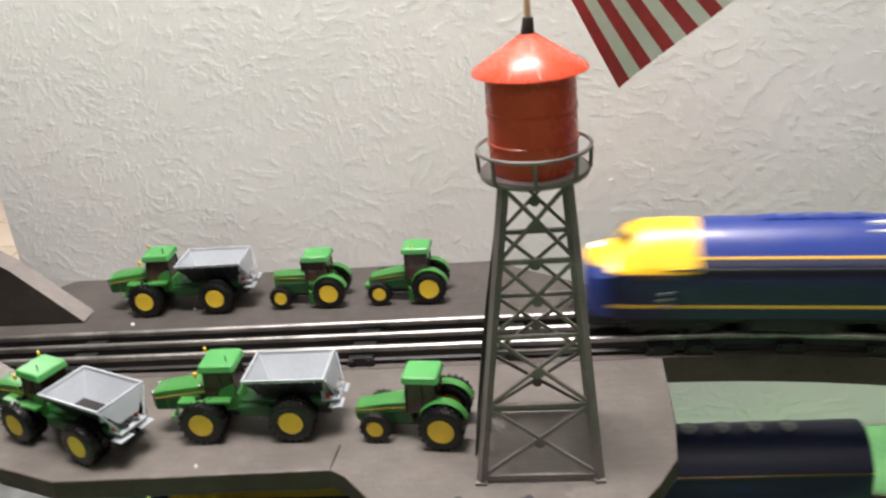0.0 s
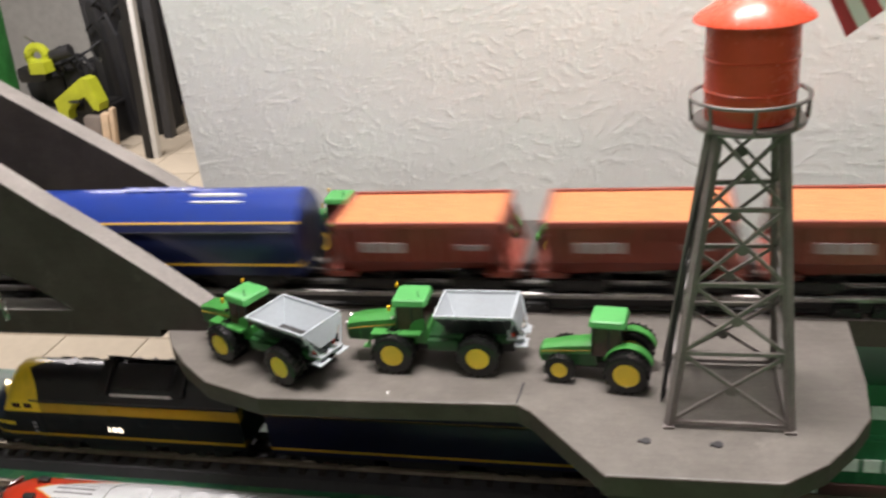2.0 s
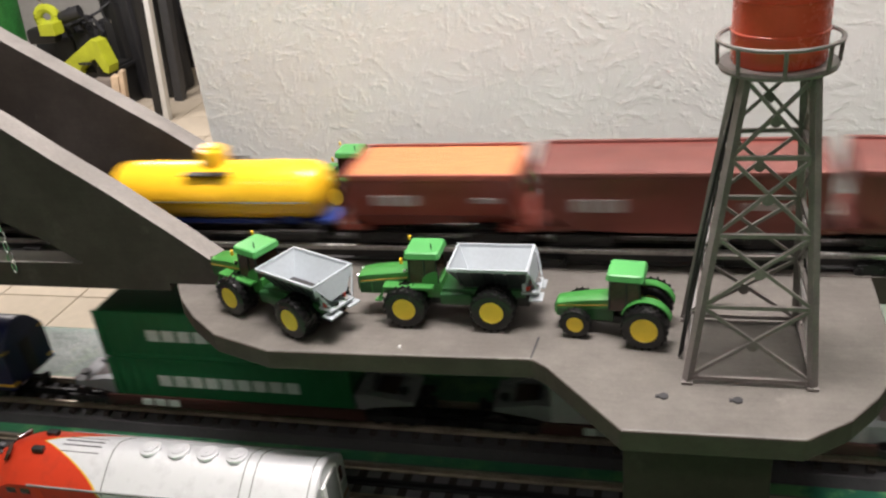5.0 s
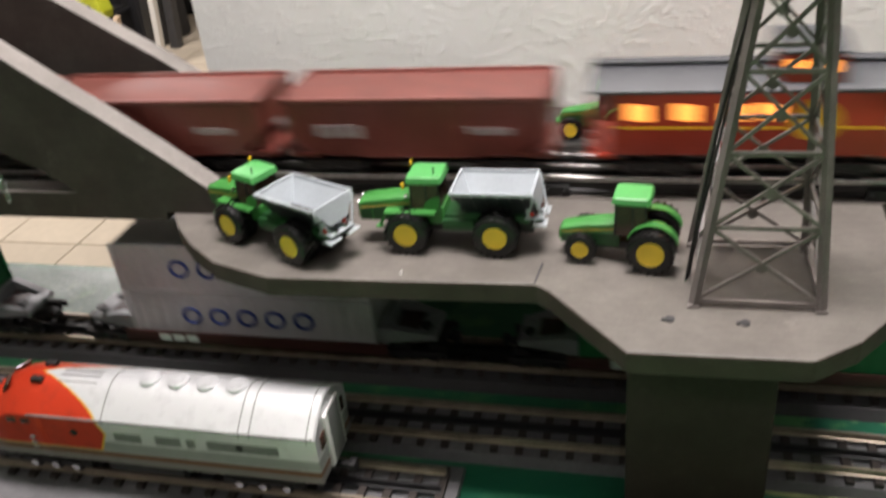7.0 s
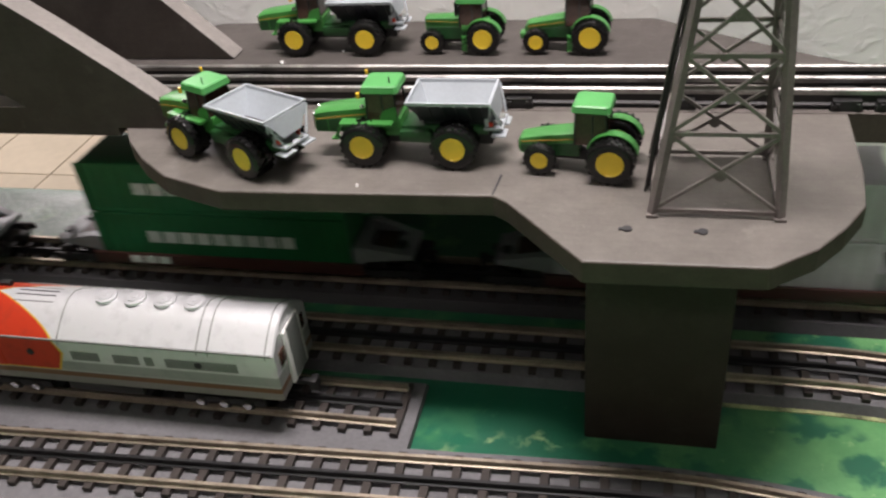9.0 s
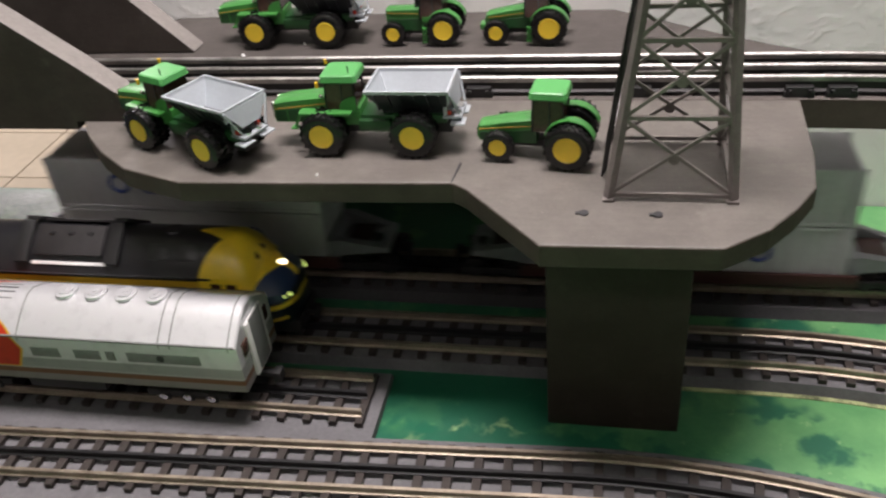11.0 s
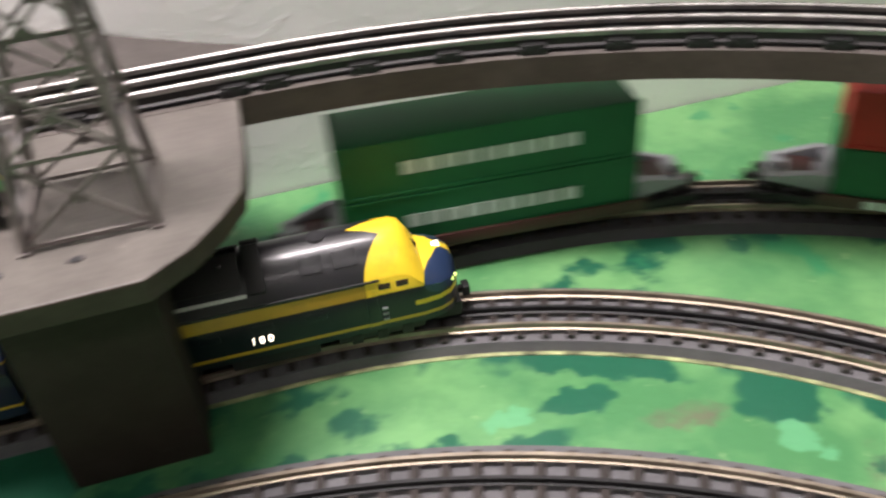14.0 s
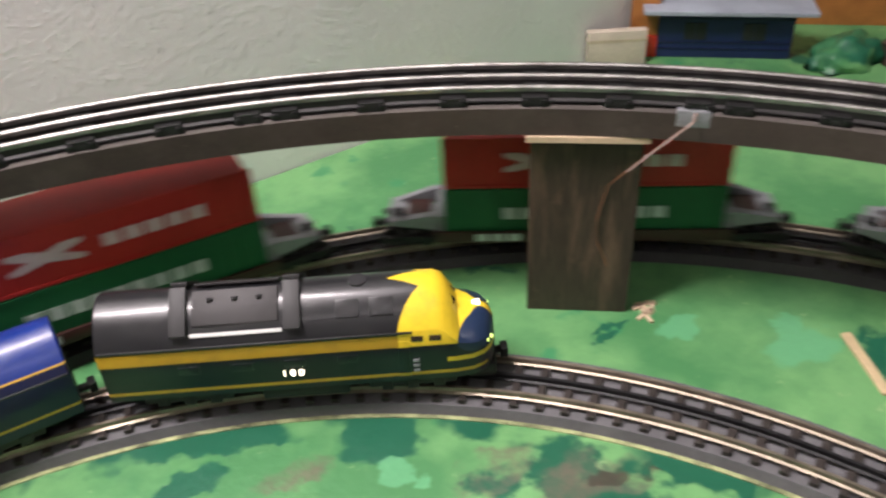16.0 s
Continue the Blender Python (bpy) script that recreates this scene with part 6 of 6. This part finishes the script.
# ---- buildings and toys at the far right of the board ----
ORANGE = worn("orange_toy_wall", (0.42, 0.16, 0.04), 0.5, scale=120, amount=0.35)
shed = thing("toy_building", "blue toy station with grey roof and orange end", "toy building", "toy buildings", m=pose(1.066, 0.197, ZT, 0, 0, -43))
part("blue_wall", newbox(-0.0795, 0.0795, 0.0, 0.045, 0, 0.061, 0.0015), worn("blue_toy_wall", (0.01, 0.018, 0.085), 0.45, scale=120), shed)
part("roof", newbox(-0.1, 0.1, -0.022, 0.034, 0.061, 0.067, 0.002), worn("grey_toy_roof", (0.33, 0.36, 0.42), 0.5), shed)
for x in (-0.035, 0.034):
    pane = part("window", newbox(x - 0.013, x + 0.013, -0.0014, 0.001, 0.024, 0.045, 0.0005), M_SHADE, shed)
    part("window_frame", newbox(x - 0.0006, x + 0.0006, -0.002, -0.0012, 0.024, 0.045), worn("navy_frame", (0.015, 0.02, 0.06), 0.5), pane)
for z in (0.012, 0.02, 0.05):
    part("siding_strip", newbox(-0.079, 0.079, -0.0012, 0.0005, z - 0.0008, z + 0.0008), M_NAVYB, shed)
part("orange_end", newbox(-0.113, -0.0797, 0.002, 0.014, 0.027, 0.1, 0.001), ORANGE, shed, "orange end wall")
part("red_base", newbox(-0.105, -0.0797, -0.001, 0.013, 0.0, 0.0268, 0.001), M_RED, shed, "red base block")
house = thing("toy_building", "orange-brown toy building with dark windows", "toy building", "toy buildings", m=pose(1.275, 0.155, ZT, 0, 0, -43))
part("wall", newbox(-0.1, 0.12, 0.0, 0.05, 0, 0.11, 0.0015), ORANGE, house)
part("roof", newbox(-0.108, 0.128, -0.01, 0.056, 0.11, 0.116, 0.002), M_CABROOF, house)
for x in (-0.06, 0.004, 0.07):
    pane = part("window", newbox(x - 0.013, x + 0.013, -0.0014, 0.001, 0.045, 0.08, 0.0005), M_SHADE, house)
    part("window_sill", newbox(x - 0.015, x + 0.015, -0.003, 0.001, 0.042, 0.045, 0.0004), ORANGE, pane)
bx = thing("cardboard_box", "small beige cardboard box standing against the wall", "box", m=pose(0.955, 0.268, ZT, 0, 0, -32))
part("carton", newbox(-0.036, 0.036, -0.006, 0.006, 0, 0.044, 0.001), worn("beige_card", (0.55, 0.47, 0.38), 0.7), bx)
part("tape", newbox(-0.0363, 0.0363, -0.0063, 0.0063, 0.03, 0.034), worn("tan_tape", (0.5, 0.41, 0.3), 0.4), bx)
crag = thing("scenery_rock", "small dark mottled scenery rock on the board", "scenery rock", m=pose(1.235, 0.055, ZT))
bm = bmesh.new()
bmesh.ops.create_icosphere(bm, subdivisions=3, radius=1.0)
for v in bm.verts:
    q = 1 + 0.35 * noise.noise(v.co * 1.9 + Vector((3, 1, 5)))
    v.co = Vector((v.co.x * 0.042 * q, v.co.y * 0.028 * q, max(0, v.co.z) * 0.045 * q))
part("rock", bm, M_BOARD2, crag, smooth=False)
rock = thing("scenery_hill", "small green and grey painted scenery hill", "scenery hill", m=pose(1.175, 0.1, ZT))
bm = bmesh.new()
bmesh.ops.create_icosphere(bm, subdivisions=4, radius=1.0)
for v in bm.verts:
    q = 1 + 0.3 * noise.noise(v.co * 2.2)
    v.co = Vector((v.co.x * 0.055 * q, v.co.y * 0.034 * q, max(0, v.co.z) * 0.03 * q))
part("hill", bm, M_GROUND, rock)

car = thing("toy_car", "small yellow toy car with white bumper", "toy car", m=pose(0.725, 0.198, ZT, 0, 0, -62))
bm = bmesh.new()
rings(bm, [[(x, -w, 0.004), (x, -w, zs), (x, -w * 0.7, zt), (x, w * 0.7, zt), (x, w, zs), (x, w, 0.004)] for x, w, zs, zt in
           ((-0.036, 0.012, 0.011, 0.013), (-0.034, 0.0145, 0.013, 0.015), (-0.02, 0.015, 0.014, 0.023), (0.004, 0.015, 0.0145, 0.0235), (0.016, 0.015, 0.014, 0.0155), (0.034, 0.0145, 0.012, 0.013), (0.036, 0.012, 0.01, 0.011))])
part("body", bm, worn("yellow_toy_paint", (0.75, 0.68, 0.03), 0.3), car)
part("bumper", newbox(0.033, 0.0385, -0.0145, 0.0145, 0.004, 0.0085, 0.001), M_WHITEP, car)
part("windscreen", newbox(0.005, 0.0125, -0.0115, 0.0115, 0.0165, 0.0215, 0.001), M_CABGLASS, car)
for x in (-0.021, 0.022):
    for y in (-0.0145, 0.0145):
        part("wheel", newcyl((x, y, 0.0055), (0, 1, 0), 0.0055, 0.004, 16, bevel=0.0006), M_TYRE, car)

stick = thing("wooden_stick", "pale flat wooden stick lying on the green board", "wooden stick", m=pose(0.735, -0.226, ZT + 0.0015, 0, 0, 61))
part("strip", newbox(-0.032, 0.032, -0.004, 0.004, -0.0015, 0.0015, 0.0012), M_STICK, stick)
chip = thing("wood_chip", "small splinter of raw wood on the board", "wood chip", m=pose(0.652, -0.087, ZT))
bm = bmesh.new()
for k in range(6):
    box(bm, -0.008, 0.008, -0.0015, 0.0015, 0.0, 0.002, m=pose(0.006 * math.sin(k * 2.1), 0.006 * math.cos(k * 1.7), 0.0, 0, 0, k * 37))
part("splinters", bm, M_RAWWOOD, chip)

# feeder wire and terminal clip on the deck's edge
feed = thing("feeder_wire", "pair of stripped feeder wires clipped to the upper rail", "wire")
ex, ey, ea = UPPER.at(0.13 + 0.725 * 0.84)
side = Vector((math.sin(ea), -math.cos(ea), 0))
base = Vector((ex, ey, 0)) + side * 0.0245
part("terminal_clip", newbox(-0.011, 0.011, -0.003, 0.003, -0.006, 0.006, 0.001, m=Matrix.Translation(base + Vector((0, 0, -0.0035))) @ pose(0, 0, 0, 0, 0, math.degrees(ea))), M_WELL, feed)
for k, mat in ((0, worn("pink_white_wire", (0.62, 0.45, 0.42), 0.5)), (1, worn("copper_wire", (0.5, 0.22, 0.12), 0.4, 0.6))):
    bm = bmesh.new()
    p0 = base + side * 0.003 + Vector((0.002 * k, 0, 0.001))
    face = pose(0.6075, -0.0535, 0, 0, 0, math.degrees(math.atan2(-0.051, 0.06)))
    drop = (ZT + 0.019)
    on = lambda u, q, off=-0.0018: face @ Vector((u, off, -0.019 + drop * q))
    pts = [p0, p0 + side * 0.007 + Vector((0, 0, -0.003)), p0.lerp(on(0.0166, 0.28), 0.4) + side * 0.006, p0.lerp(on(0.0166, 0.28), 0.75) + side * 0.002, on(0.0166, 0.28), on(0.0105, 0.46)]
    pts = pts[:4] if k == 0 else [p + Vector((0, 0, 0.0012)) for p in pts] + [on(0.0125, 0.58), on(0.021, 0.71)]
    tube(bm, pts, 0.0006 if k == 0 else 0.0004, 6)
    part("wire", bm, mat, feed)

# ---- trains ----
SILVER = diesel("silver_locomotive", "silver toy diesel with worn red nose parked on the stub", 0.277, M_SILVER, top=0.074, roofkit="fans", chrome=True, bend=1.5)
SILVER.matrix_world = pose(-0.3705, 0.0065, ZL, 0, 0, 180)
part("diaphragm", newbox(-0.1412, -0.1384, -0.0135, 0.0135, 0.018, 0.063, 0.0015), M_WHITEP, SILVER)
part("rear_door", newbox(-0.1418, -0.1405, -0.009, 0.009, 0.02, 0.064, 0.0006), M_SILVERDK, SILVER)
for sgn in (1, -1):
    part("rear_window", newbox(-0.1396, -0.1382, sgn * 0.013, sgn * 0.022, 0.042, 0.053, 0.0006), M_CABGLASS, SILVER)

# its body rides high over the trucks
for ob in SILVER.children:
    if not ob.name.startswith(("bogie", "coupler", "pilot")):
        ob.location.z += 0.0045

U_SPAN = [(0, 0), (0.5, 0.224), (1, 0.455), (1.5, 0.682), (2, 0.893), (2.5, 1.105), (3, 1.311), (3.5, 1.524), (4, 1.754), (6.5, 2.954), (7, 3.221), (7.5, 3.477), (8, 3.72),
          (8.5, 3.95), (9, 4.15), (9.5, 4.32), (10, 4.45), (10.5, 4.53), (11, 4.56), (16, 4.56)]
R_SPAN = [(0, 0), (0.5, 0.08), (1, 0.16), (1.5, 0.244), (2, 0.33), (2.5, 0.42), (3, 0.508), (3.5, 0.597), (4, 0.687), (6.5, 1.142), (7, 1.244), (7.5, 1.339), (8, 1.438), (8.5, 1.536),
          (9, 1.628), (11.5, 2.108), (12, 2.2), (12.5, 2.288), (13, 2.385), (13.5, 2.478), (14, 2.57), (14.5, 2.663), (15, 2.756), (15.5, 2.848), (16, 2.942)]
M_SPAN = [(0, 1.889), (9, 0.555), (11.5, 0.141), (12, 0.066), (13, -0.082), (14, -0.236), (15, -0.389), (16, -0.543)]


def gone(span, t):
    for (a, p), (b, q) in zip(span, span[1:]):
        if a <= t <= b:
            return p + (q - p) * (t - a) / (b - a)
    return span[-1][1]


RIDES = []


def ride(ob, line, span, way, middle, wheelbase):
    """Let a thing run on a line: at t its middle is at middle - gone(t)."""
    RIDES.append((ob, line, span, way, middle, wheelbase))


UP = "upper train"
head = diesel("blue_locomotive", "royal blue and navy toy diesel with yellow nose", 0.271, M_BLUEYEL, top=0.0765, roofkit="slats", lamp=M_LAMP, ze=0.0525)
ride(head, UPPER, U_SPAN, -1, (0.068 + 0.339) / 2, 0.15)
boost = diesel("blue_booster_unit", "royal blue and navy cabless toy diesel unit", 0.265, M_BLUEB, cab=False, top=0.0765, roofkit="slats", ze=0.0525)
ride(boost, UPPER, U_SPAN, -1, (0.366 + 0.631) / 2, 0.15)
first = ore_car()
ride(first, UPPER, U_SPAN, -1, 0.654 + 0.068, 0.084)
for k in list(range(1, 6)) + [8.74]:
    ride(copy_thing(first, Matrix()), UPPER, U_SPAN, -1, 0.654 + 0.068 + 0.1535 * k, 0.084)
ride(tank_car(M_TANKBLACK, "gloss black tank car with a polished bright section", M_BLACK, M_TANKSILVER), UPPER, U_SPAN, -1, 1.665, 0.124)
ride(tank_car(M_TANKYEL, "yellow tank car with dome and dark blue frame", worn("blue_frame", (0.02, 0.04, 0.2), 0.4)), UPPER, U_SPAN, -1, 1.887, 0.124)
first = hopper_car()
ride(first, UPPER, U_SPAN, -1, 2.936 + 0.0995, 0.128)
for L in (2.736, 2.536, 2.336, 2.136):
    ride(copy_thing(first, Matrix()), UPPER, U_SPAN, -1, L + 0.0955, 0.128)
ride(caboose(), UPPER, U_SPAN, -1, 3.2545, 0.112)

loco = diesel("yellow_nosed_locomotive", "dark green and yellow toy diesel with lit number on its side", 0.263, M_LOCO, top=0.0845, roofkit="hatches", number=True, lamp=M_LAMP, ze=0.0605)
ride(loco, REAR, R_SPAN, -1, -0.1525, 0.146)
ride(copy_thing(loco, Matrix()), MID, M_SPAN, 1, -0.131, 0.146)
unit = diesel("navy_booster_unit", "navy blue cabless toy diesel unit with thin yellow lines", 0.268, M_NAVYB, cab=False, top=0.08, roofkit="vents")
ride(unit, REAR, R_SPAN, -1, 0.137, 0.15)
unit2 = diesel("blue_booster_unit", "royal blue cabless toy diesel unit behind the locomotive", 0.262, M_BLUEB, cab=False, top=0.0765, roofkit="slats", ze=0.0525)
ride(unit2, MID, M_SPAN, 1, -0.2625 - 0.028 - 0.131, 0.15)

KINDS = {"green": (M_CGREEN, M_CWHITE, "long", "green corrugated shipping container with pale lettering bars"), "grey": (M_CGREY, M_CBLUE, "five", "light grey shipping container with blue round marks"),
         "red": (M_CRED, M_KMARK, "mark", "red shipping container with white marks")}
STACKS = ["green green", "grey grey", "green green", "grey grey", "grey grey", "red red", "green green", "green red", "green red", "green green"]
made, well = {}, well_car()
for k, stack in enumerate(STACKS):
    mid = 0.383 + 0.394 * k + CL
    ride(well if k == 0 else copy_thing(well, Matrix()), REAR, R_SPAN, -1, mid, 0.29)
    for level, kind in enumerate(stack.split()):
        key = (kind, level)
        mat, mark, style, label = KINDS[kind]
        label += " in the well" if level == 0 else " stacked on another"
        can = copy_thing(made[key], Matrix()) if key in made else container(0.0148 + level * CH, mat, mark, style, label)
        made.setdefault(key, can)
        ride(can, REAR, R_SPAN, -1, mid, 0.29)

# ---- floor tiles ----
tile_bm = newbox(-0.1475, 0.1475, -0.1475, 0.1475, -0.006, 0.0, 0.001)
TILE_MESH = bpy.data.meshes.new("tile")
tile_bm.to_mesh(TILE_MESH)
tile_bm.free()
TILE_MESH.materials.append(M_FLOORTILE)
for i in range(15):
    for j in range(15):
        t = new("tile", TILE_MESH)
        t.parent = floor
        t.location = (-4.4 + 0.3 * i, 0.3 + 0.3 * j, -1.0)


def motions():
    times = [0.5 * k for k in range(33)]
    for ob, line, span, way, middle, wheelbase in RIDES:
        rows = []
        for t in times:
            rows.append((t, line.pose_at(middle - gone(span, t), wheelbase, way)))
        walk(ob, rows)


motions()
